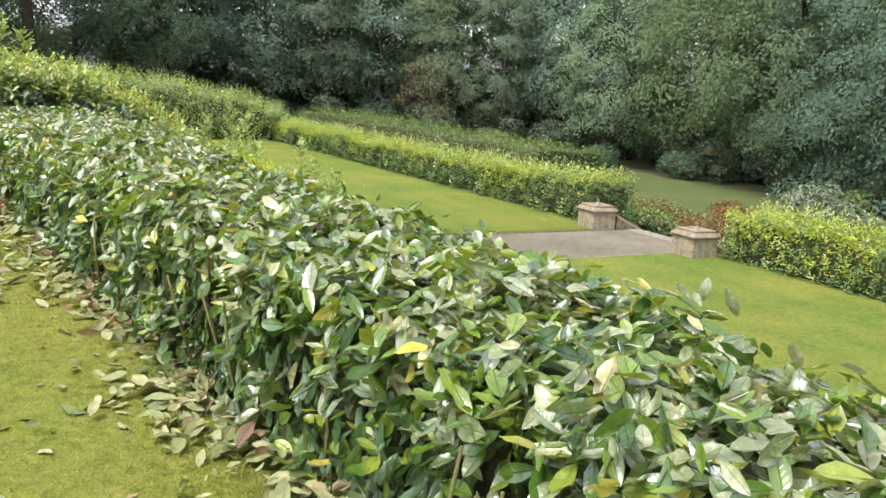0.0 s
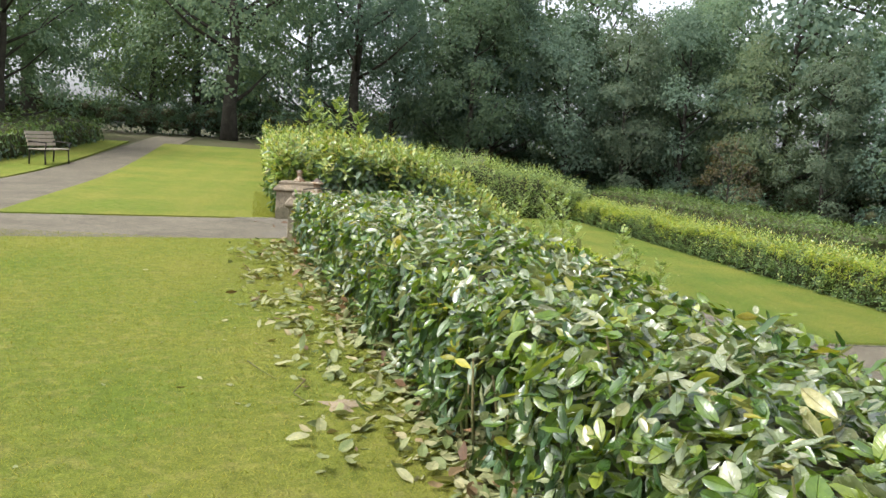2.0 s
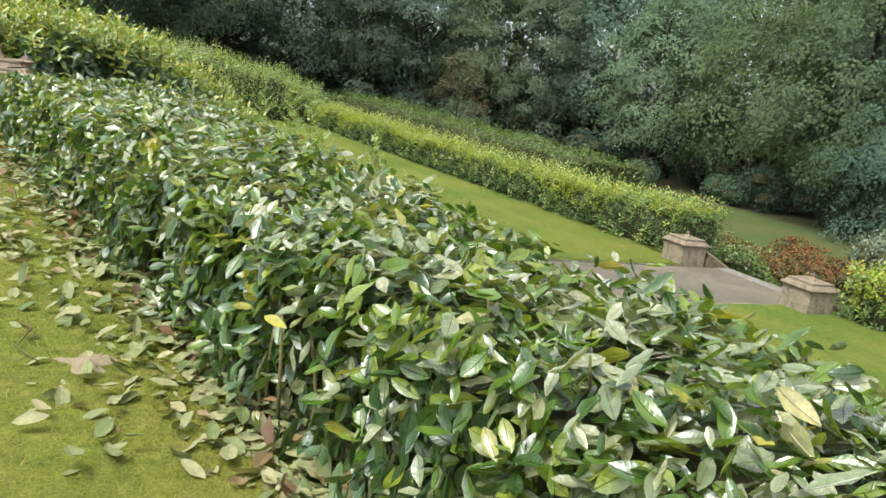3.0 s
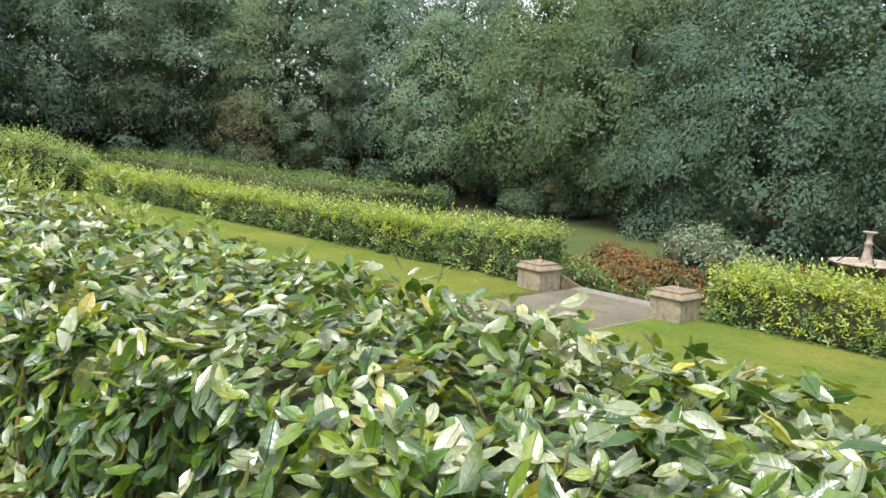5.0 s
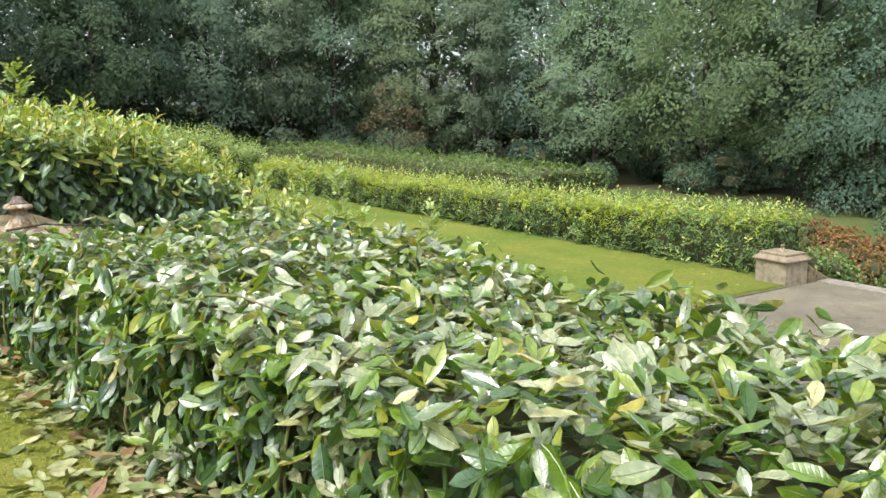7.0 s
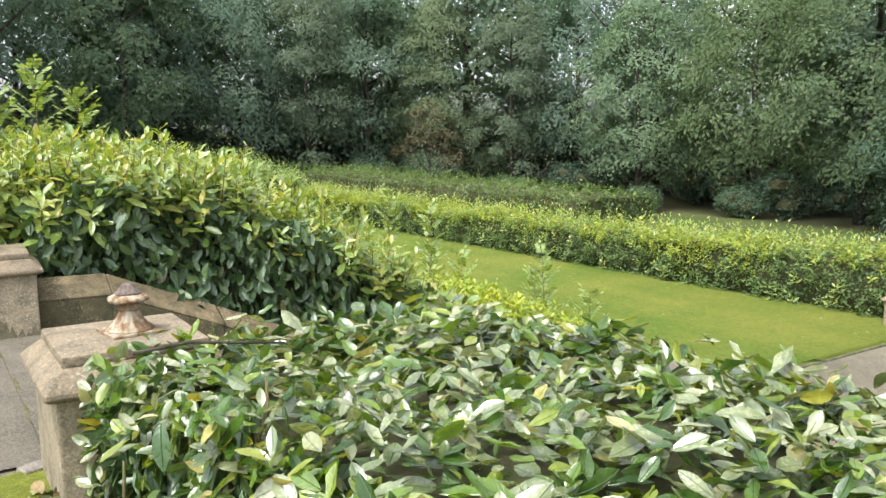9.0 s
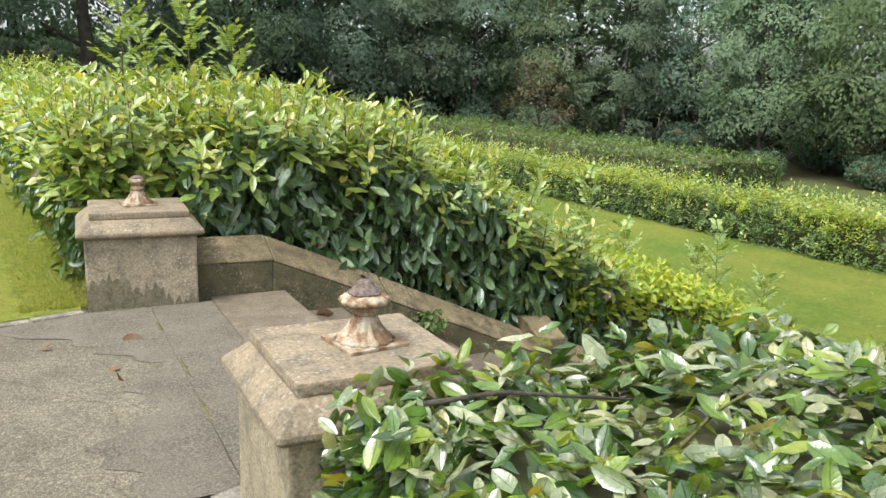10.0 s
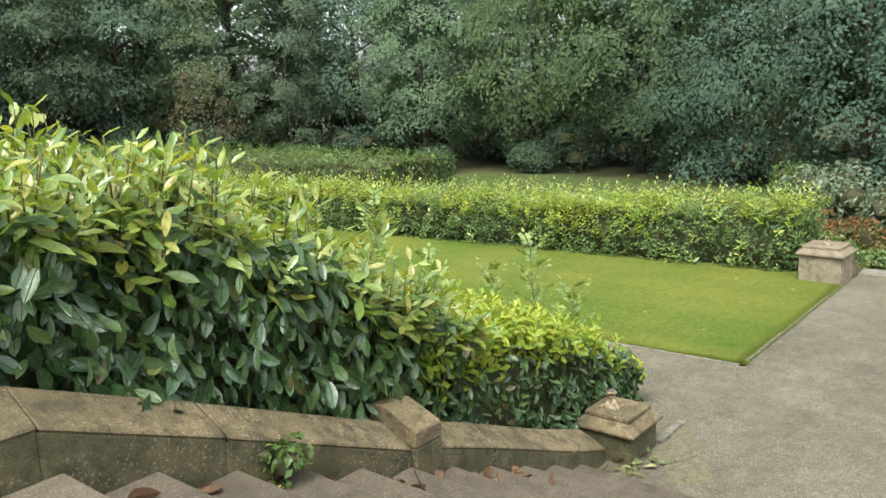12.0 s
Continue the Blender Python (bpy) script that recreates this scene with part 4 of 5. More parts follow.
foliage("young_growth", hedgeB, leaf_cloud("young_growth", f_, d_, n_, l_, l_ * 0.185, M_YOUNG, rngB, True, 0.3), "yellow-green young shoots")
leaders = [tube_bm([p, Vector(p) + Vector(a) * float(h) * 0.82], [0.006, 0.003], 4) for p, a, h in zip(Pt, ax, H) if h > 0.4 and p[1] < 25]
tagged(part("young_growth_stem", join_bm(leaders), M_STEM, hedgeB), "pale upright young stems", kind="stuff")

# laurel growing down the bank along the stair wall
rngC = np.random.default_rng(13)
bank = empty("bank_laurel", 0, 0, 0, "dense dark laurel sloping down beside the stair wall", "shrub")


def topK(y, x):
    return np.interp(x, [2.6, 3.6, 4.6, 5.1, 5.8, 6.3, 7.0], [1.02, 1.05, 0.82, 0.68, 0.2, -0.16, -0.5]) + 0.07 * wob(x * 1.2, y * 1.2, 1.2)


argsK = (2.75, 6.7, lambda x: 18.50 + 0 * x, lambda x: 20.9 + 0 * x, lambda y, x: topK(y, x), lambda y, x: land(x, y))
part("core", core_mesh("core", *argsK, 0.2, M_TWIG, swap=True, n=40), M_TWIG, bank, "dark twiggy inside of the shrub")
P, N = run_samples(rngC, 9800, *argsK, (0.55, 0.32, 0.03, 0.0, 0.10), rough=0.16, swap=True)
add_leaves(bank, "foliage", rngC, P, N, (0.10, 0.165), 0.205, M_DARK, True, "dark glossy hanging leaves", 0.85, 0.95, 0.2, 0.4)
Pt, Nt = run_samples(rngC, 1050, *argsK, (0.42, 0.5, 0.03, 0.0, 0.05), rough=0.06, swap=True)
keep = Pt[:, 2] > topK(Pt[:, 1], Pt[:, 0]) - 0.4 * rngC.random(len(Pt)) ** 1.5
Pt, Nt = Pt[keep], Nt[keep]
f_, d_, n_, l_, ax, H = whorls(rngC, Pt - np.array([[0, 0, 0.08]]), Nt, 11, (0.2, 0.58), (0.12, 0.2))
foliage("young_growth", bank, leaf_cloud("young_growth", f_, d_, n_, l_, l_ * 0.185, M_YOUNG, rngC, True, 0.38), "yellow-green young shoots")
leaders = [tube_bm([p, Vector(p) + Vector(a) * float(h) * 0.82], [0.006, 0.003], 4) for p, a, h in zip(Pt, ax, H) if h > 0.36]
tagged(part("young_growth_stem", join_bm(leaders), M_STEM, bank), "pale upright young stems", kind="stuff")

lime = empty("lime_shrub", 0, 0, 0, "low lime-green leafy shrub above the stair wall", "shrub")


def topL(y, x):
    return np.interp(x, [6.0, 6.6, 7.4, 8.2, 9.0, 9.8], [-0.36, -0.34, -0.42, -0.68, -1.06, -1.55]) + 0.05 * wob(x * 1.5, y * 1.5, 1.4) - 0.10 * sm(19.6, 20.6, y)


argsL = (6.1, 9.55, lambda x: 18.48 + 0.0 * x, lambda x: 20.6 + 0 * x, lambda y, x: topL(y, x), lambda y, x: land(x, y))
part("core", core_mesh("core", *argsL, 0.16, M_TWIG, swap=True, n=40), M_TWIG, lime, "dark twiggy inside of the shrub")
P, N = run_samples(rngC, 5200, *argsL, (0.5, 0.32, 0.04, 0.0, 0.16), rough=0.08, swap=True)
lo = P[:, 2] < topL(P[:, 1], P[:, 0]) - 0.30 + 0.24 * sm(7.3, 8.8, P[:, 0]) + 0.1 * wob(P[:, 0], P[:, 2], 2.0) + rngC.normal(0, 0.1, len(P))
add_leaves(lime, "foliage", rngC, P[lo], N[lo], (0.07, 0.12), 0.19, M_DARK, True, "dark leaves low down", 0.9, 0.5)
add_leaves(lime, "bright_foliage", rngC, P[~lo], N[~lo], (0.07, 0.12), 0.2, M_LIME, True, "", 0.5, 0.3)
Pt, Nt = run_samples(rngC, 900, *argsL, (0.12, 0.82, 0.03, 0.0, 0.03), rough=0.05, swap=True)
Pt, Nt = Pt[Pt[:, 2] > topL(Pt[:, 1], Pt[:, 0]) - 0.3], Nt[Pt[:, 2] > topL(Pt[:, 1], Pt[:, 0]) - 0.3]
keep = rngC.random(len(Pt)) > 0.75 * sm(7.4, 9.0, Pt[:, 0])
Pt, Nt = Pt[keep], Nt[keep]
f_, d_, n_, l_, ax, H = whorls(rngC, Pt - np.array([[0, 0, 0.05]]), Nt, 9, (0.12, 0.26), (0.09, 0.13))
foliage("lime_growth", lime, leaf_cloud("lime_growth", f_, d_, n_, l_, l_ * 0.22, M_LIME, rngC, True, 0.2), "bright yellow-green shoots")


def far_hedge(name, label, seed, y0, y1, xl, xr, top, base, n, L, mats, shares=(0.42, 0.5, 0.04, 0.04, 0.04), shoots=0, rough=0.11, shoot_mat=None, swap=False, side_shoots=0.08, sprigs=0, shoot_h=(0.12, 0.46)):
    rng = np.random.default_rng(seed)
    h = empty(name, 0, 0, 0, label, "hedge", "hedges of the lower terrace")
    part("core", core_mesh("core", y0, y1, xl, xr, top, base, 0.18, M_TWIG, swap), M_TWIG, h, "dark twiggy inside of the hedge")
    P, N = run_samples(rng, n, y0, y1, xl, xr, top, base, shares, rough=rough, swap=swap)
    along = P[:, 0] if swap else P[:, 1]
    px, py = (P[:, 1], P[:, 0]) if swap else (P[:, 0], P[:, 1])
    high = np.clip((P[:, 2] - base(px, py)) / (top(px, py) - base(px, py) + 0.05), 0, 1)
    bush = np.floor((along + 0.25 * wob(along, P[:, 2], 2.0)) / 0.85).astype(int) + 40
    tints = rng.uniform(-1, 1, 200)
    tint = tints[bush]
    # bush tints and lime tops; the height term also paints shade low down
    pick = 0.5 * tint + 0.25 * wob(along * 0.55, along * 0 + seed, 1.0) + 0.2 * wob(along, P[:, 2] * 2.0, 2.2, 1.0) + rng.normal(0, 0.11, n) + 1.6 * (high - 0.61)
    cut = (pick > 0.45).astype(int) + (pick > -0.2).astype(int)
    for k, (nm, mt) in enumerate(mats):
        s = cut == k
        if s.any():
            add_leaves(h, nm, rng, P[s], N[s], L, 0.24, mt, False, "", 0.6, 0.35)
    if shoots:
        Pt, Nt = run_samples(rng, shoots, y0, y1, xl, xr, top, base, (side_shoots, 0.98 - side_shoots, 0.02, 0.0, 0.0), rough=0.05, swap=swap)
        f_, d_, n_, l_, ax, H = whorls(rng, Pt - np.array([[0, 0, 0.05]]), Nt, 8, shoot_h, (0.1, 0.16))
        foliage("young_growth", h, leaf_cloud("young_growth", f_, d_, n_, l_, l_ * 0.2, shoot_mat or M_YOUNG, rng, False, 0.2))
    if sprigs:
        Pt, Nt = run_samples(rng, sprigs, y0, y1, xl, xr, top, base, (0.55, 0.43, 0.02, 0.0, 0.0), rough=0.08, swap=swap)
        ty = np.floor((Pt[:, 1] + 0.25 * wob(Pt[:, 1], Pt[:, 2], 2.0)) / 0.85).astype(int) + 40
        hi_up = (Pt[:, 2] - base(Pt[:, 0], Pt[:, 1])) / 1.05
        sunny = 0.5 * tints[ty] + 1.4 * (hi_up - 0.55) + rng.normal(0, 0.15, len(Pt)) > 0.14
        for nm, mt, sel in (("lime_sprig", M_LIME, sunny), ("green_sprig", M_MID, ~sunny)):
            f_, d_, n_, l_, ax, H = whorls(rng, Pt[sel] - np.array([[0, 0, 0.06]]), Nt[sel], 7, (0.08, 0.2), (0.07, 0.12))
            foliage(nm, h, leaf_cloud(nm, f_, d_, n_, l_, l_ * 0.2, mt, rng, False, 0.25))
    return h


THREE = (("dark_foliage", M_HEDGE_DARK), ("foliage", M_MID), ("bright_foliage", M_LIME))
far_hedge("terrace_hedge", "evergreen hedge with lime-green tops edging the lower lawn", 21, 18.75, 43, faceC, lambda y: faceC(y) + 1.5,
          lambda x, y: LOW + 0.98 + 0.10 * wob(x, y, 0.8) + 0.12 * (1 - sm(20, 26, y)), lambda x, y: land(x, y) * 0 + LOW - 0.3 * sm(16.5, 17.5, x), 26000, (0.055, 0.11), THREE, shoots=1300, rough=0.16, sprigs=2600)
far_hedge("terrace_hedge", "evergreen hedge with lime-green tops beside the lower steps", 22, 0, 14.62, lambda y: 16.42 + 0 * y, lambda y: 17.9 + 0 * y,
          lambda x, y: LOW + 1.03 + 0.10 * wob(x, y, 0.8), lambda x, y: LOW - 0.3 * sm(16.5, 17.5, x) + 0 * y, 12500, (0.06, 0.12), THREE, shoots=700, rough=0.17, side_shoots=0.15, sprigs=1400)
far_hedge("end_hedge", "uneven leafy hedge closing the far end of the lower lawn", 23, 5.5, 15.6, lambda x: 42.5 + 0 * x, lambda x: 45.5 + 0 * x,
          lambda y, x: np.interp(x, [5, 10, 13, 16], [1.0, 0.6, 0.15, -0.5]) + 0.26 * wob(x, y, 0.7) + 0.14 * wob(x, y, 2.1, 1.0), lambda y, x: land(x, y), 7500, (0.11, 0.2), (("dark_foliage", M_MID), ("foliage", M_ELDER), ("bright_foliage", M_YOUNG)), shoots=1500, swap=True, shoot_mat=M_ELDER, rough=0.3, side_shoots=0.5, shoot_h=(0.3, 0.8))
far_hedge("bank_hedge", "loose laurel growth on the bank below the tall hedge", 24, 20.8, 43, lambda y: 4.6 + 0 * y, lambda y: 8.6 + 0 * y,
          lambda x, y: land(x, y) + 0.55 - 0.25 * sm(6, 8.5, x) + 0.08 * wob(x, y, 0.9), lambda x, y: land(x, y), 7000, (0.1, 0.17), (("dark_foliage", M_MID), ("foliage", M_ELDER), ("bright_foliage", M_YOUNG)), shoots=1100, shares=(0.1, 0.7, 0.2, 0.03, 0), shoot_mat=M_ELDER, rough=0.2, shoot_h=(0.25, 0.7))


def row2(y):
    return 33.2 - 0.47 * (y - 41)


far_hedge("garden_hedge", "broad dark laurel bed before the wood", 25, 40.5, 58, lambda y: row2(y) - 4.5, lambda y: row2(y) + 0.8,
          lambda x, y: -1.75 + 0.055 * (y - 41) + 0.14 * wob(x, y, 0.7), lambda x, y: land(x, y), 10000, (0.13, 0.24), (("dark_foliage", M_HEDGE_DARK), ("foliage", M_MID), ("bright_foliage", M_MID)), shares=(0.35, 0.5, 0.05, 0.1, 0.02), shoots=900, shoot_mat=M_MID, rough=0.22)
far_hedge("path_hedge", "dark low hedge behind the park bench", 26, 24, 43, lambda y: -11.2 - 0.03 * (y - 24), lambda y: -6.45 - 0.03 * (y - 24) + 0.1 * wob(y, y, 1.0),
          lambda x, y: land(x, y) + 1.0 + 0.2 * sm(-7, -9, x) + 0.1 * wob(x, y, 0.8), lambda x, y: land(x, y), 5000, (0.12, 0.2), (("dark_foliage", M_DARK), ("foliage", M_MID), ("bright_foliage", M_MID)), shares=(0.0, 0.5, 0.35, 0.1, 0.1))


# ---- loose shrubs, saplings ----
def shrub_thing(name, label, seed, r, h, n, L, mat, cat="shrub", lumps=7, ratio=0.26, shootmat=None, group=""):
    """A mounded shrub of several lumps on a twiggy heart, standing at its origin."""
    rng = np.random.default_rng(seed)
    s = empty(name, 0, 0, 0, label, cat, group)
    cs = [(0, 0, 0.5 * h, 0.62 * r, 0.5 * h)]
    for k in range(lumps):
        a = rng.uniform(0, 6.28)
        q = rng.uniform(0.35, 0.85) * r
        cs.append((q * math.cos(a), q * math.sin(a), rng.uniform(0.3, 0.72) * h, rng.uniform(0.32, 0.5) * r, rng.uniform(0.22, 0.34) * h))
    bms = []
    for cx, cy, cz, cr, ch in cs:
        b = bmesh.new()
        bmesh.ops.create_icosphere(b, subdivisions=1, radius=1.0)
        for v in b.verts:
            k = 0.56 + 0.1 * float(wob(v.co.x * 2 + cx, v.co.y * 2 + v.co.z, 1.1))
            v.co = Vector((cx + v.co.x * cr * k, cy + v.co.y * cr * k, max(cz + v.co.z * ch * k, -0.05)))
        bms.append(b)
    tagged(part("core", join_bm(bms), M_TWIG, s, "dark twiggy inside of the shrub"), kind="stuff")
    w = np.array([c[3] * c[4] for c in cs])
    pick = rng.choice(len(cs), n, p=w / w.sum())
    C = np.array(cs)[pick]
    N = unit(rng.normal(0, 1, (n, 3)) + np.array([[0, 0, 0.25]]))
    R = np.stack([C[:, 3], C[:, 3], C[:, 4]], 1) * rng.uniform(0.85, 1.08, (n, 1))
    P = C[:, :3] + N * R
    ok = P[:, 2] > 0.02
    P, N = P[ok], N[ok]
    add_leaves(s, "foliage", rng, P, N, L, ratio, mat, None, "", 0.7, 0.3)
    if shootmat is not None:
        t = N[:, 2] > 0.35
        add_leaves(s, "flower_growth", rng, P[t][::3] + N[t][::3] * 0.05, N[t][::3], (L[0] * 0.6, L[1] * 0.6), 0.45, shootmat, False, "", 0.9, 0.0)
    return s


def put(ob, spots, zfun=land, k=(0.85, 1.2), seed=0):
    """Set a thing and its copies on the land."""
    rng = random.Random(seed)
    for i, sp in enumerate(spots):
        x, y = sp[0], sp[1]
        sc = sp[2] if len(sp) > 2 else rng.uniform(*k)
        m = pose(x, y, float(zfun(x, y)) - 0.03, 0, 0, rng.uniform(0, 360)) @ Matrix.Scale(sc, 4)
        if i == 0:
            ob.matrix_basis = m
        else:
            c = copy_thing(ob, m)
            c.matrix_basis = m


rh = shrub_thing("rhododendron", "round dark rhododendron bush under the trees", 31, 2.0, 2.0, 2600, (0.12, 0.2), M_TREE_C, group="rhododendrons under the trees")
put(rh, [(27.3, 59.5, 1.0), (30.2, 56, 0.85), (24.0, 62, 0.9), (37, 44, 0.8), (39, 39, 0.9), (33, 52, 0.8), (20, 62, 1.0), (41, 33, 1.1), (40, 28, 0.9)], seed=3)
sv = shrub_thing("silver_shrub", "silvery green flowering shrub in the sunken garden", 32, 1.3, 2.2, 1500, (0.12, 0.22), M_SILVER, lumps=9, ratio=0.2, group="silver shrubs")
put(sv, [(27.0, 20.6, 1.0), (28.6, 22.0, 0.9), (26.2, 18.8, 0.85)], seed=4)
rose = shrub_thing("rose_bush", "rose bush with red flowers in the garden bed", 33, 0.9, 1.0, 900, (0.08, 0.14), M_ROSE, lumps=6, shootmat=M_RED, group="rose bushes")
put(rose, [(24.2, 21.6, 1.1), (25.2, 22.6, 1.0), (25.6, 21.0, 1.0), (26.6, 22.9, 1.0), (23.2, 20.4, 1.0), (24.4, 19.6, 1.0), (27.4, 24.4, 1.0), (22.4, 21.6, 0.9), (28.6, 17.6, 1.0), (29.2, 14.6, 0.9), (25.4, 13.2, 1.0), (26.8, 12.2, 1.0)], seed=5)
bed = shrub_thing("bedding_plant", "low faded bedding plant in the garden border", 37, 0.75, 0.55, 420, (0.07, 0.13), M_ROSE, lumps=6, shootmat=M_ELDER, cat="plant", group="bedding plants of the sunken garden")
put(bed, [(23.6 + 0.95 * (k % 4) + 0.3 * math.sin(5.1 * k), 24.4 + 1.05 * (k // 4) + 0.3 * math.cos(3.7 * k)) for k in range(32)], seed=15)
bs = shrub_thing("bank_shrub", "light green shrub on the bank below the lower hedge", 34, 1.0, 1.2, 900, (0.09, 0.16), M_MID, lumps=6, group="bank shrubs")
put(bs, [(18.6, 19.2, 0.8), (19.6, 19.6, 0.8), (20.6, 20.0, 0.7), (19.4, 21.6, 1.0), (21.4, 18.9, 0.7), (21, 24.5, 0.9), (18.2, 14.2, 0.9), (19.6, 13.6, 0.8), (34.5, 24, 1.1)], seed=6)


def sapling(x, y, h, seed, label, mat=M_MID, zf=None, tilt=0.06, leaf=(0.075, 0.11), fronds=11):
    """A thin upright seedling with feathered leaves: a stem and fronds of paired leaflets."""
    rng = np.random.default_rng(seed)
    z = float(land(x, y)) if zf is None else zf
    s = empty("sapling", x, y, z, label, "sapling", "self-sown saplings")
    tip = Vector((rng.normal(0, tilt) * h, rng.normal(0, tilt) * h, h))
    part("stem", tube_bm([(0, 0, -0.05), tip * 0.5 + Vector((0.02, 0.01, 0)), tip], [0.009, 0.006, 0.003], 5), M_STEM, s)
    Pf, Df, Nf = [], [], []
    bms = []
    for k in range(fronds):
        f = 0.22 + 0.78 * k / (fronds - 1)
        o = tip * f
        a = k * 2.4 + rng.uniform(0, 0.6)
        d = Vector((math.cos(a), math.sin(a), 0.35 + 0.75 * f)).normalized()
        ln = (0.42 - 0.22 * f if k < fronds - 1 else 0.16) * rng.uniform(0.8, 1.15)
        side = d.cross(Vector((0, 0, 1))).normalized()
        bms.append(tube_bm([o, o + d * ln * 0.5 + Vector((0, 0, 0.01)), o + d * ln], [0.003, 0.002, 0.001], 4))
        for j in range(8):
            q = o + d * ln * (0.2 + 0.11 * j) - Vector((0, 0, 0.03 * (j / 8) ** 2))
            for sg in (-1, 1):
                Pf.append(q)
                Df.append(side * sg + d * 0.5 - Vector((0, 0, 0.15)))
                Nf.append(side.cross(d) + Vector(rng.normal(0, 0.15, 3)))
        Pf.append(o + d * ln)
        Df.append(d)
        Nf.append(Vector((0, 0, 1)))
    part("fronds", join_bm(bms), M_STEM, s)
    n = len(Pf)
    L = rng.uniform(*leaf, n)
    foliage("leaflet_growth", s, leaf_cloud("leaflet_growth", np.array(Pf), np.array(Df), np.array(Nf), L, L * 0.27, mat, rng, False, 0.2))
    return s


for i, (x, y, h, k) in enumerate(((7.62, 21.55, 2.44, 22), (7.84, 20.6, 2.36, 20), (8.7, 19.21, 1.81, 13), (9.45, 19.3, 1.2, 9), (8.2, 21.1, 1.7, 14), (7.2, 22.6, 2.0, 16), (8.4, 23.4, 1.8, 14), (9.3, 20.2, 1.3, 9), (7.9, 19.9, 1.75, 11), (7.4, 25.5, 2.0, 16))):
    sapling(x, y, h, 50 + i, "slender feathery ash sapling on the grassy bank", M_ELDER, fronds=k + 12, leaf=(0.055, 0.085))
for i, (x, y, h) in enumerate(((2.51, 20.0, 1.1), (3.05, 20.0, 1.0), (3.5, 20.05, 0.75), (2.8, 20.3, 0.8))):
    sapling(x, y, h, 70 + i, "elder shoot rising out of the tall hedge", M_ELDER, zf=1.08, leaf=(0.055, 0.085), fronds=16, tilt=0.1)
weed = shrub_thing("wall_weed", "small green weed growing from the stair wall", 35, 0.16, 0.26, 130, (0.04, 0.07), M_MID, lumps=4, cat="weed", ratio=0.35)
weed.matrix_basis = pose(4.45, 18.05, -0.51, 0, 0, 0)


# ---- trees ----
def tree_thing(name, label, seed, h, r, clear, leaves, L, mat, trunk=0.28, clumps=150, size=0.17, droop=0.8, lobes=0.3, group="trees of the wood"):
    """A tapered trunk, forked limbs and a ragged crown of leaf clumps with gaps."""
    rng = np.random.default_rng(seed)
    t = empty(name, 0, 0, 0, label, "tree", group)
    lean = Vector((rng.normal(0, 0.03), rng.normal(0, 0.03), 1))
    pts = [lean * (h * 0.85 * k / 7) + Vector((rng.normal(0, 0.08), rng.normal(0, 0.08), 0)) * (k > 0) for k in range(8)]
    pts[0] = Vector((0, 0, -0.4))
    part("trunk", tube_bm(pts, [trunk * (1.35 if k == 0 else 1 - 0.105 * k) for k in range(8)], 9), M_BARK, t)
    sprays = []
    for k in range(clumps):
        f = rng.random() ** 0.85
        z = clear + (h - clear) * f
        a = rng.uniform(0, 6.28)
        prof = math.sin(math.pi * min(0.16 + 0.80 * f, 1.0)) ** 0.6 * (1 + lobes * float(wob(2.0 * math.cos(a) + seed, 2.0 * math.sin(a) + 3.0 * f, 1.2)))
        rad = r * prof * math.sqrt(rng.uniform(0.3, 1.0))
        sprays.append((rad * math.cos(a), rad * math.sin(a), z, rng.uniform(0.6, 1.4) * r * size, a))
    for k in range(0, clumps, max(clumps // 14, 1)):
        c = Vector(sprays[k][:3])
        o = lean * max(clear * 0.7, c.z - 0.55 * math.hypot(c.x, c.y) - 0.6)
        m = (o + c) / 2 + Vector((0, 0, -0.12 * c.length * 0.3))
        part("limb", tube_bm([o, m, c], [trunk * 0.32, trunk * 0.2, 0.03], 6), M_BARK, t)
    # each spray is a drooping fan of leaves, tilted down towards the outside of the crown
    S = np.array(sprays)
    fan = int(leaves * 0.88)
    C = S[rng.choice(clumps, fan, p=S[:, 3] ** 2 / np.sum(S[:, 3] ** 2))]
    out = np.stack([np.cos(C[:, 4]), np.sin(C[:, 4]), 0 * C[:, 4]], 1)
    tilt = droop * (0.6 + 0.8 * ((C[:, 2:3] * 7.31) % 1.0))
    axis = unit(np.array([[0, 0, 1.0]]) + out * tilt)
    e2 = np.stack([-out[:, 1], out[:, 0], out[:, 2]], 1)
    e1 = np.cross(e2, axis)
    th = rng.uniform(0, 6.28, (fan, 1))
    q = np.sqrt(rng.random((fan, 1)))
    flatD = e1 * np.cos(th) + e2 * np.sin(th)
    ragged = 1 + 0.3 * np.sin(5 * th + C[:, 2:3] * 9)
    P = C[:, :3] + flatD * q * C[:, 3:4] * ragged + axis * (rng.normal(0, 0.16, (fan, 1)) - 0.4 * q ** 2) * C[:, 3:4]
    N = unit(axis + out * 0.3 + flatD * q * 0.7 + rng.normal(0, 0.22, (fan, 3)))
    D = flatD * 0.8 + rng.normal(0, 0.6, (fan, 3)) + np.array([[0, 0, -0.55]])
    D = unit(D - 0.85 * N * np.sum(D * N, 1, keepdims=True))
    # loose leaves through the body of the crown
    rest = leaves - fan
    B = S[rng.choice(clumps, rest)]
    P2 = B[:, :3] * np.array([[0.86, 0.86, 1.0]]) + rng.normal(0, 1.0, (rest, 3)) * B[:, 3:4] * np.array([[0.8, 0.8, 0.6]])
    U2 = unit(P2 * np.array([[1, 1, 0]]) + np.array([[0, 0, 1.2]]) + rng.normal(0, 0.35, (rest, 3)))
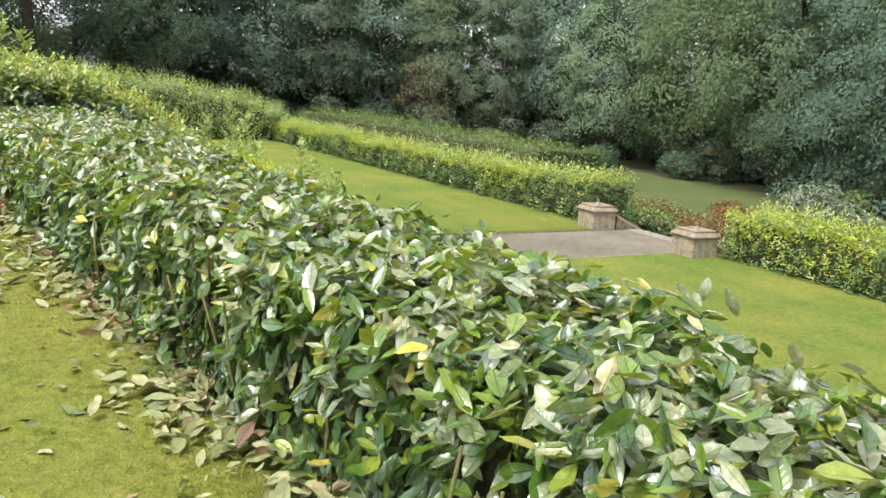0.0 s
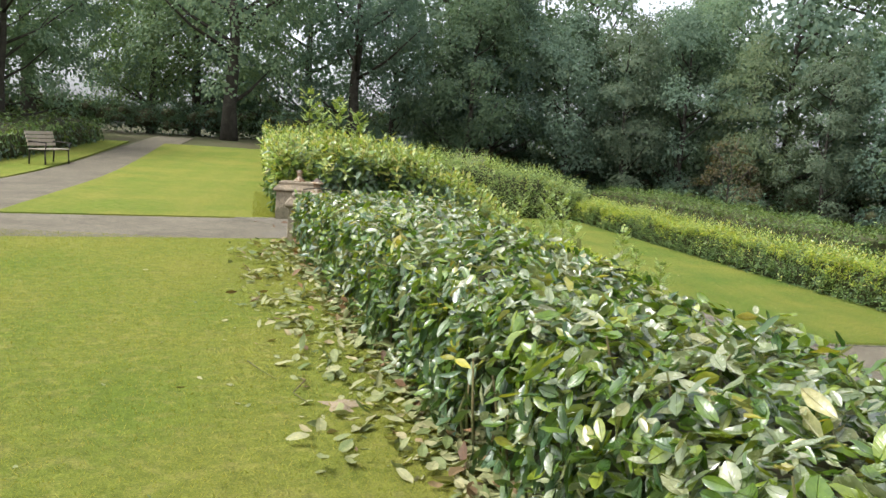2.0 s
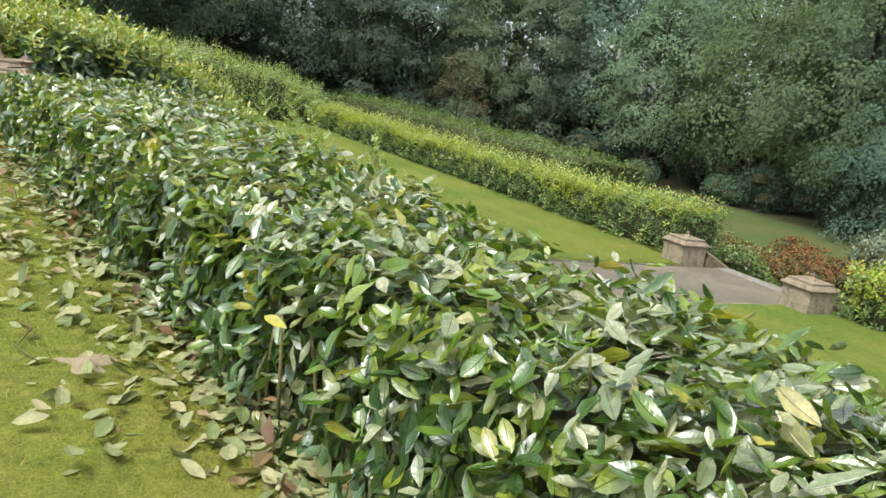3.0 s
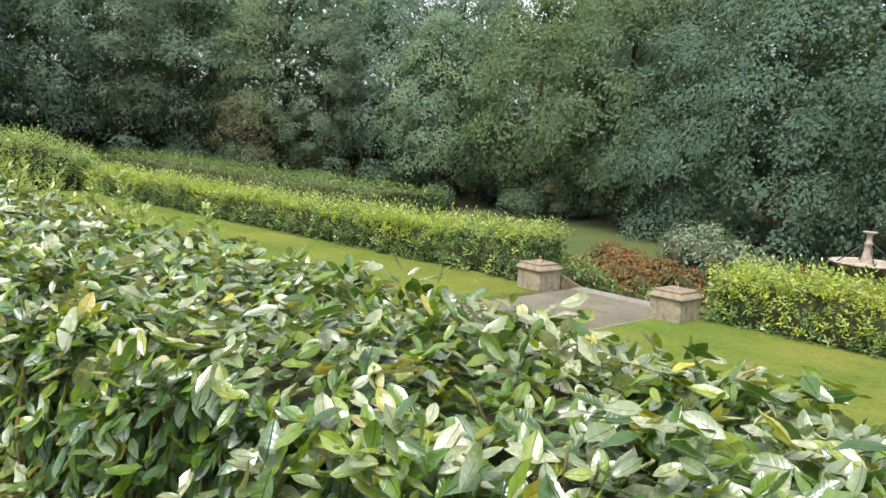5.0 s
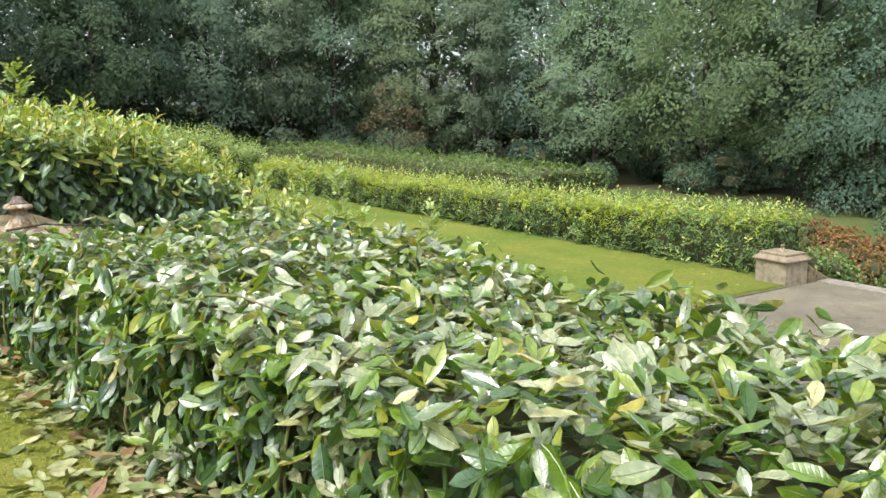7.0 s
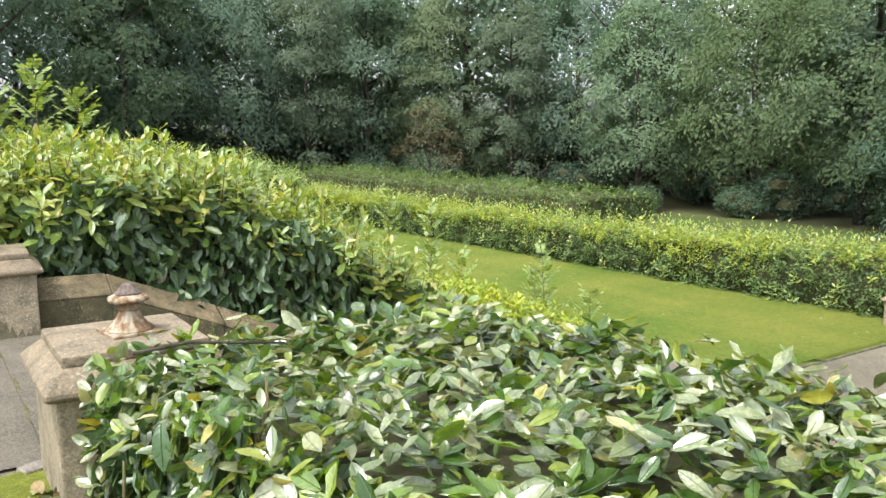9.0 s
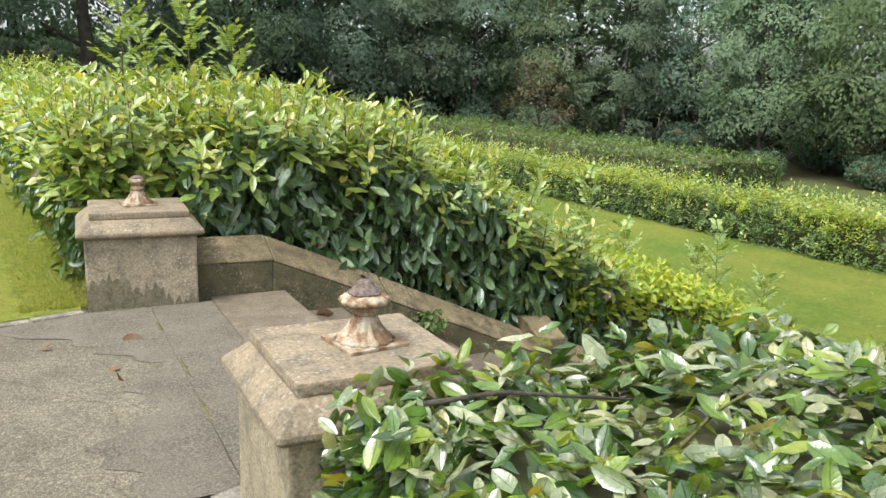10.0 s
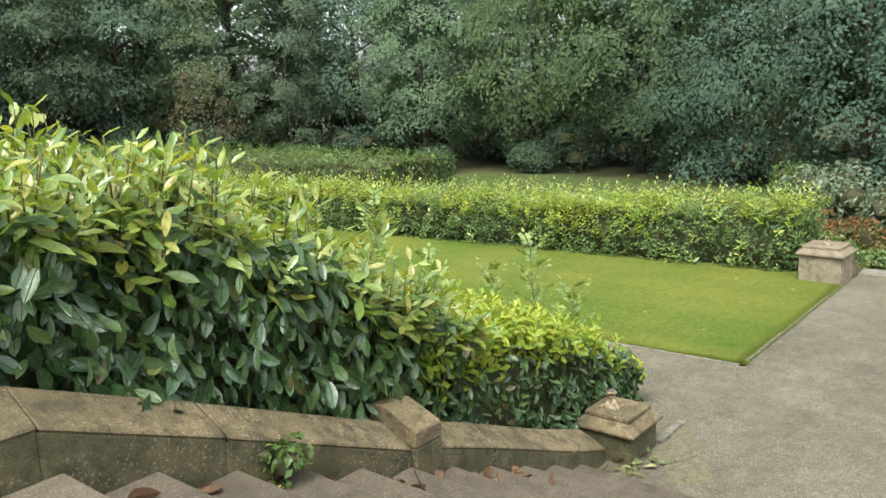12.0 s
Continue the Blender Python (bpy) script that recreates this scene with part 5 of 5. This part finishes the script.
    P, D, N = np.concatenate([P, P2]), np.concatenate([D, unit(rng.normal(0, 1, (rest, 3)) + np.array([[0, 0, -0.4]]))]), np.concatenate([N, U2])
    Ls = np.concatenate([rng.uniform(L[0], L[1], fan), rng.uniform(L[0], L[1], rest) * 1.2])
    foliage("crown", t, leaf_cloud("crown", P, D, N, Ls, Ls * 0.3, mat, rng, None, 0.15))
    return t


oak = tree_thing("oak_tree", "tall dark green oak with a spreading crown", 41, 15.5, 5.4, 2.8, 18000, (0.15, 0.27), M_TREE_A, 0.40, 92, 0.205)
put(oak, [(-2.6, 53, 1.05), (4.5, 58), (30, 68), (43, 49), (44, 20), (-14, 55), (48, 34)], seed=7, k=(0.95, 1.15))
syc = tree_thing("sycamore_tree", "broad sycamore with paler yellowish green leaves", 42, 13.5, 5.2, 2.4, 20000, (0.14, 0.25), M_TREE_B, 0.24, 78, 0.215, 0.8)
put(syc, [(41.5, 40.5, 1.05), (40.5, 33.5, 1.0), (12.5, 60.5, 0.95), (45, 27, 1.1), (47, 12, 1.0), (-9, 63, 1.0)], seed=8)
hol = tree_thing("holly_tree", "dense blue-green evergreen reaching to the ground", 43, 11, 3.9, 0.3, 18000, (0.11, 0.2), M_TREE_C, 0.18, 105, 0.22, 1.1)
put(hol, [(36.5, 22.5, 1.05), (35, 16, 1.0), (38, 28.5, 0.9), (38, 12.5, 1.25), (39, 19.5, 1.3), (25, 66, 0.9), (40, 25.5, 1.2)], seed=9, k=(0.9, 1.2))
olv = tree_thing("birch_tree", "slender olive-brown tree with thinning leaves", 44, 13.5, 3.7, 1.6, 17000, (0.13, 0.24), M_TREE_D, 0.17, 92, 0.21, 0.6)
put(olv, [(24.5, 62, 1.0), (33.5, 60, 0.95), (36, 55, 0.9)], seed=10)
wide = tree_thing("ash_tree", "dark leafy tree at the edge of the wood", 45, 14, 5.0, 2.0, 17000, (0.15, 0.27), M_TREE_A, 0.26, 85, 0.205)
put(wide, [(29, 62.5, 1.0), (40.5, 53.5, 1.0), (20.5, 63.5, 0.95), (-9.5, 38, 0.75), (-12.5, 44, 0.85), (44, 33, 1.1), (7.5, 63.5, 0.9), (33, 66, 1.1), (39, 46.5, 0.85), (15, 64, 1.0)], seed=11)
back = tree_thing("beech_tree", "tall dark tree standing deeper in the wood", 47, 16, 5.4, 2.6, 6500, (0.3, 0.52), M_TREE_A, 0.32, 110, 0.22)
put(back, [(18.5, 68), (37, 62), (12, 66), (25, 72), (52, 44), (45, -4), (-6.5, 66), (1.5, 72), (-11, 74), (47, 41), (50, 24), (36, 72), (43, 63), (51, 55), (-15, 36), (17, 72), (41, 5)], seed=17, k=(0.95, 1.2))
M_BROWN = leaf_material("withered_leaf", [(0.0, (0.085, 0.078, 0.048)), (0.6, (0.115, 0.1, 0.06)), (1.0, (0.145, 0.13, 0.075))], 0.8, 0.1, 0.4)
brown = tree_thing("dying_tree", "small half-dead tree with brown withered twigs", 46, 6.0, 1.9, 1.6, 1500, (0.08, 0.2), M_BROWN, 0.09, 36, 0.3, 0.3)
put(brown, [(28.1, 52.8, 1.0)], seed=16)
und = shrub_thing("undergrowth", "dark evergreen undergrowth beneath the trees", 36, 2.6, 2.6, 2600, (0.14, 0.26), M_TREE_C, lumps=9, group="undergrowth under the trees")
put(und, [(41, 37.5), (43, 44), (40.5, 50), (36, 58), (31, 64), (24, 68), (17, 66), (10, 65), (3, 63, 0.85), (-4, 62, 0.8), (-11, 60, 0.85), (42, 30), (37.5, 25.5), (37, 19), (37.5, 13), (37, 6), (37.5, 0), (-16, 56), (45, 47), (34, 63), (28, 66), (20, 70), (40, 16), (40, 9), (-8, 57, 0.8), (-5.5, 60, 0.85), (0.5, 60, 0.8), (-14, 58, 0.9), (-2, 66), (-8, 67), (5, 68), (9, 60, 0.8), (-13, 66), (1, 70, 1.1), (30, 72, 1.6), (22, 76, 1.6), (38, 68, 1.6), (44, 58, 1.6), (49, 50, 1.6), (52, 38, 1.6), (13, 74, 1.6), (34, 76, 1.8), (45, 68, 1.8), (48, 45, 1.4), (44, 52, 1.3), (40, 60, 1.3), (26, 68, 1.3), (46, 36, 1.3), (32, 58.5, 0.9), (38, 51, 0.9), (42, 41, 1.0), (21, 66, 1.2), (51, 47, 1.5), (55, 58, 2.0), (-4, 76, 1.8), (5, 78, 1.8), (-18, 52), (-20, 46), (-22, 60), (-16, 40), (-18, 33)], seed=12, k=(0.8, 1.25))

# ---- fountain ----
fx, fy, fz = 26.28, 15.26, float(land(26.28, 15.26)) + 0.06
fo = empty("fountain", fx, fy, fz, "old stone fountain bowl on a pedestal with iron stays", "fountain")
part("pedestal", lathe_bm([(0.55, -0.1, 0), (0.55, 0.15, 0), (0.35, 0.25, 0), (0.22, 0.6, 0), (0.2, 1.0, 0), (0.34, 1.25, 0)], 24), M_FOUNT, fo)
bowl = part("bowl", lathe_bm([(0.3, 1.22, 0), (0.6, 1.36, 0.3), (0.84, 1.52, 1), (0.9, 1.598, 1), (0.84, 1.6, 1), (0.6, 1.52, 0), (0.1, 1.48, 0)], 80, 20, 0.018), M_WALLST, fo, "dark stained basin")
part("rim", lathe_bm([(0.86, 1.6, 1), (0.94, 1.6, 1), (0.95, 1.63, 1), (0.93, 1.655, 1), (0.87, 1.65, 1), (0.85, 1.62, 1)], 80, 20, 0.02), M_FOUNT, bowl, "scalloped pale rim")
part("spout_column", lathe_bm([(0.2, 1.49, 0), (0.17, 1.62, 0), (0.12, 1.9, 0), (0.09, 2.12, 0), (0.13, 2.16, 0), (0.08, 2.22, 0), (0.07, 2.4, 0), (0.19, 2.47, 0), (0.19, 2.5, 0), (0.03, 2.5, 0)], 24), M_FOUNT, fo)
for k in range(4):
    a = 0.6 + k * math.pi / 2
    part("iron_stay", tube_bm([(0.78 * math.cos(a), 0.78 * math.sin(a), 1.6), (0.1 * math.cos(a), 0.1 * math.sin(a), 2.16)], [0.018, 0.018], 6), M_IRONDARK, fo)

# ---- park bench ----
bx, by = -5.2, 30.0
bench = empty("park_bench", bx, by, float(land(bx, by)) + 0.02, "weathered slatted wooden park bench with iron ends", "bench")
bench.matrix_basis = pose(bx, by, float(land(bx, by)) + 0.02, 0, 0, 80)
for k in range(4):
    part("seat_slat", box_bm(-0.8, -0.22 + 0.115 * k, 0.42, 0.8, -0.12 + 0.115 * k, 0.45, 0.006, 1), M_WOOD, bench)
for k in range(4):
    part("back_slat", box_bm(-0.8, 0.24 + 0.03 * k, 0.52 + 0.11 * k, 0.8, 0.265 + 0.03 * k, 0.61 + 0.11 * k, 0.006, 1), M_WOOD, bench)
for sx in (-0.7, 0.7):
    e = [tube_bm([(sx, -0.22, 0), (sx, -0.2, 0.42)], [0.025, 0.02], 6), tube_bm([(sx, 0.26, 0), (sx, 0.24, 0.45), (sx, 0.37, 0.95)], [0.025, 0.025, 0.018], 6),
         tube_bm([(sx, -0.22, 0.41), (sx, 0.24, 0.41)], [0.02, 0.02], 6), tube_bm([(sx, -0.24, 0.63), (sx, 0.28, 0.65)], [0.02, 0.02], 6), tube_bm([(sx, -0.22, 0.42), (sx, -0.24, 0.63)], [0.018, 0.018], 6)]
    part("bench_end", join_bm(e), M_IRONDARK, bench, "dark iron bench end")

# ---- cuttings, litter, blades ----
rngL = np.random.default_rng(61)


def scatter(name, label, P, L, mat, flatness=0.35, hi=True, ratio=0.22, bend=0.35):
    n = len(P)
    D = np.stack([rngL.normal(0, 1, n), rngL.normal(0, 1, n), rngL.normal(0.05, flatness * 0.5, n)], 1)
    N = np.array([[0, 0, 1.0]]) + rngL.normal(0, flatness, (n, 3))
    Ls = rngL.uniform(*L, n)
    return tagged(new(name, leaf_cloud(name, P, unit(D), unit(N), Ls, Ls * ratio, mat, rngL, hi, bend)), label, "leaf litter", kind="stuff")


n = 5600
y = rngL.uniform(1.5, 15.0, n)
off = np.abs(rngL.normal(0, 0.2, n)) * (0.95 + 0.5 * wob(y * 1.4, y * 0, 1.1))
x = faceA(y) + 0.22 - off
P = np.stack([x, y, 0.03 + np.clip(0.10 - off * 0.18, 0.0, 0.1) * rngL.random(n)], 1)
heaps = np.array([(2.46, 10.95, 0.15, 0.22), (2.28, 12.15, 0.13, 0.2), (2.2, 13.4, 0.2, 0.3), (3.12, 7.8, 0.16, 0.35), (2.9, 9.1, 0.14, 0.3), (3.45, 5.9, 0.16, 0.4), (2.62, 10.1, 0.12, 0.25), (2.35, 14.4, 0.25, 0.25)])
h = heaps[rngL.integers(0, len(heaps), 380)]
P = np.concatenate([P, np.stack([rngL.normal(h[:, 0], h[:, 2]), rngL.normal(h[:, 1], h[:, 3]), 0.03 + 0.06 * rngL.random(380)], 1)])
P = P[P[:, 1] < 15.0]
scatter("leaf_litter", "pale drying laurel cuttings along the hedge foot", P, (0.06, 0.13), M_LITTER)
n = 260
y = rngL.uniform(2.0, 14.8, n)
P = np.stack([faceA(y) + 0.22 - np.abs(rngL.normal(0, 0.17, n)), y, 0.06 + 0.09 * rngL.random(n)], 1)
scatter("dead_leaves", "dry red-brown leaves lying under the hedge", P, (0.05, 0.11), M_DEAD, 0.6, False, 0.26, 0.7)
n = 420
y = rngL.uniform(3, 15.0, n)
x = faceA(y) - 0.1 - rngL.exponential(0.35, n)
scatter("stray_leaves", "scattered small leaf fragments on the lawn", np.stack([x, y, np.full(n, 0.03)], 1), (0.02, 0.06), M_LITTER)
n = 90
P = np.stack([rngL.uniform(11.5, 15.9, n), rngL.uniform(18.3, 30, n), np.full(n, LOW + 0.045)], 1)
scatter("fallen_leaves", "few pale fallen leaves on the lower lawn", P, (0.04, 0.09), M_LITTER)
n = 40
P = np.concatenate([np.stack([X0 - 0.25 + GOING * (k := rngL.integers(1, 11, n)), 18.1 - rngL.exponential(0.1, n), -RISE * k + 0.02], 1),
                    np.stack([rngL.uniform(1.6, 2.7, 4), rngL.uniform(16.4, 17.8, 4), np.full(4, 0.016)], 1)])
scatter("step_leaves", "brown dead leaves caught on the steps", P, (0.05, 0.12), M_DEAD, 0.6, True, 0.3, 0.9)
n = 60
P = np.stack([X0 - 0.3 + GOING * (k := rngL.integers(3, 12, n)) + rngL.uniform(-0.08, 0.1, n), 18.11 - rngL.exponential(0.05, n), -RISE * k + 0.025 + 0.03 * rngL.random(n)], 1)
scatter("drifted_leaves", "curled red-brown leaves drifted against the stair wall", P, (0.07, 0.14), M_DEAD, 0.7, True, 0.3, 0.9)


P = np.stack([rngL.normal(8.2, 0.12, 22), 17.86 + 0.05 * rngL.normal(0, 1, 22), LOW + 0.015 + 0.04 * rngL.random(22)], 1)
scatter("swept_leaves", "green and brown leaves gathered at the foot of the steps", P, (0.07, 0.13), M_LITTER, 0.5, True, 0.24, 0.6)


def twig(pts, label, r=0.006, mat=M_STEM):
    bm = tube_bm(pts, [r * (1 - 0.5 * i / (len(pts) - 1)) for i in range(len(pts))], 6)
    ob = part("twig", bm, mat)
    return tagged(ob, label, "twig", "fallen twigs")


twig([(2.72, 8.75, 0.035), (2.76, 8.62, 0.06), (2.70, 8.45, 0.04), (2.78, 8.30, 0.035)], "bent brown twig lying on the lawn")
twig([(2.40, 9.1, 0.03), (2.5, 8.85, 0.045), (2.6, 8.7, 0.035)], "thin brown twig lying on the lawn", 0.004)
twig([(2.58, 14.19, 0.77), (2.75, 14.12, 0.80), (3.05, 14.0, 0.78)], "cut brown branch lying on the hedge top", 0.008, M_BARK)
twig([(2.95, 12.1, 0.77), (3.0, 11.9, 0.80), (3.08, 11.68, 0.77)], "thin cut branch lying on the hedge top", 0.006)
twig([(3.72, 5.45, 0.60), (3.70, 5.40, 0.74), (3.64, 5.36, 0.88)], "broken brown stalk sticking out of the hedge", 0.005)
bm = bmesh.new()
ring = [bm.verts.new((2.96 + (0.09 + 0.03 * math.sin(3 * a) + 0.02 * math.sin(7 * a + 1)) * math.cos(a), 8.3 + (0.13 + 0.04 * math.sin(2 * a + 1) + 0.03 * math.sin(5 * a)) * math.sin(a), 0.021)) for a in (k * math.pi / 16 for k in range(32))]
mid = bm.verts.new((2.96, 8.3, 0.04))
for k in range(32):
    bm.faces.new((ring[k], ring[(k + 1) % 32], mid))
tagged(part("sand_patch", bm, M_SAND), "small bare sandy patch in the lawn", "bare patch", kind="structure")
for k, (mx, my, ml) in enumerate(((2.43, 16.2, 0.22), (2.44, 16.75, 0.3), (2.42, 17.5, 0.25))):
    bm = bmesh.new()
    ring = [bm.verts.new((mx + (0.022 + 0.012 * math.sin(5 * a + k)) * math.cos(a), my + (ml + 0.05 * math.sin(4 * a + k)) * math.sin(a), 0.009)) for a in (q * math.pi / 14 for q in range(28))]
    mid = bm.verts.new((mx, my, 0.018))
    for q in range(28):
        bm.faces.new((ring[q], ring[(q + 1) % 28], mid))
    tagged(part("moss_patch", bm, M_MOSS), "low green moss at the asphalt edge", "moss", "moss patches", kind="structure")


def blades(name, label, n, xf, y0, y1, h=(0.018, 0.034), z=0.018, fade=1.0, mat=M_GRASS):
    y = y0 + (y1 - y0) * rngL.random(n) ** fade
    x = xf(y, rngL.random(n))
    P = np.stack([x, y, land(x, y) + z], 1)
    a = rngL.uniform(0, 6.28, n)
    H = rngL.uniform(*h, n)[:, None]
    s = np.stack([np.cos(a), np.sin(a), 0 * a], 1) * 0.0025
    tip = P + np.concatenate([rngL.normal(0, 1.0, (n, 2)) * H, H], 1)
    co = np.stack([P - s, P + s, tip], 1).reshape(-1, 3)
    me = mesh_from(name, co, E_Q, np.arange(3 * n).reshape(-1, 3), mat, False)
    return tagged(new(name, me), label, "grass", kind="stuff")


blades("grass", "short mown grass blades", 90000, lambda y, u: faceA(y) - 0.1 - 5.5 * u ** 1.5, 4.0, 15.0, (0.010, 0.024))
blades("grass", "longer grass blades under the tall hedge", 9000, lambda y, u: faceB(y) + 0.1 - 0.5 * u ** 2, 18.1, 24, (0.02, 0.05), 0.018, 1.6)
blades("grass", "short grass blades of the lower lawn", 42000, lambda y, u: 11.32 - 0.033 * (y - 18.06) + 4.4 * u, 18.06, 25, (0.014, 0.034), 0.02, 1.8, M_TURF)
blades("grass", "grass tufts growing over the kerb of the lower lawn", 9000, lambda y, u: 11.30 - 0.033 * (y - 18.06) + 0.13 * (u - 0.35) * (0.6 + 0.5 * np.sin(9 * y) * np.sin(23 * y)), 18.0, 34, (0.02, 0.06), 0.012, 1.5, M_TURF)
blades("grass", "grass tufts along the path kerb", 7000, lambda y, u: 11.3 + 4.4 * u, 18.0, 18.12, (0.02, 0.055), 0.012, 1.0, M_TURF)
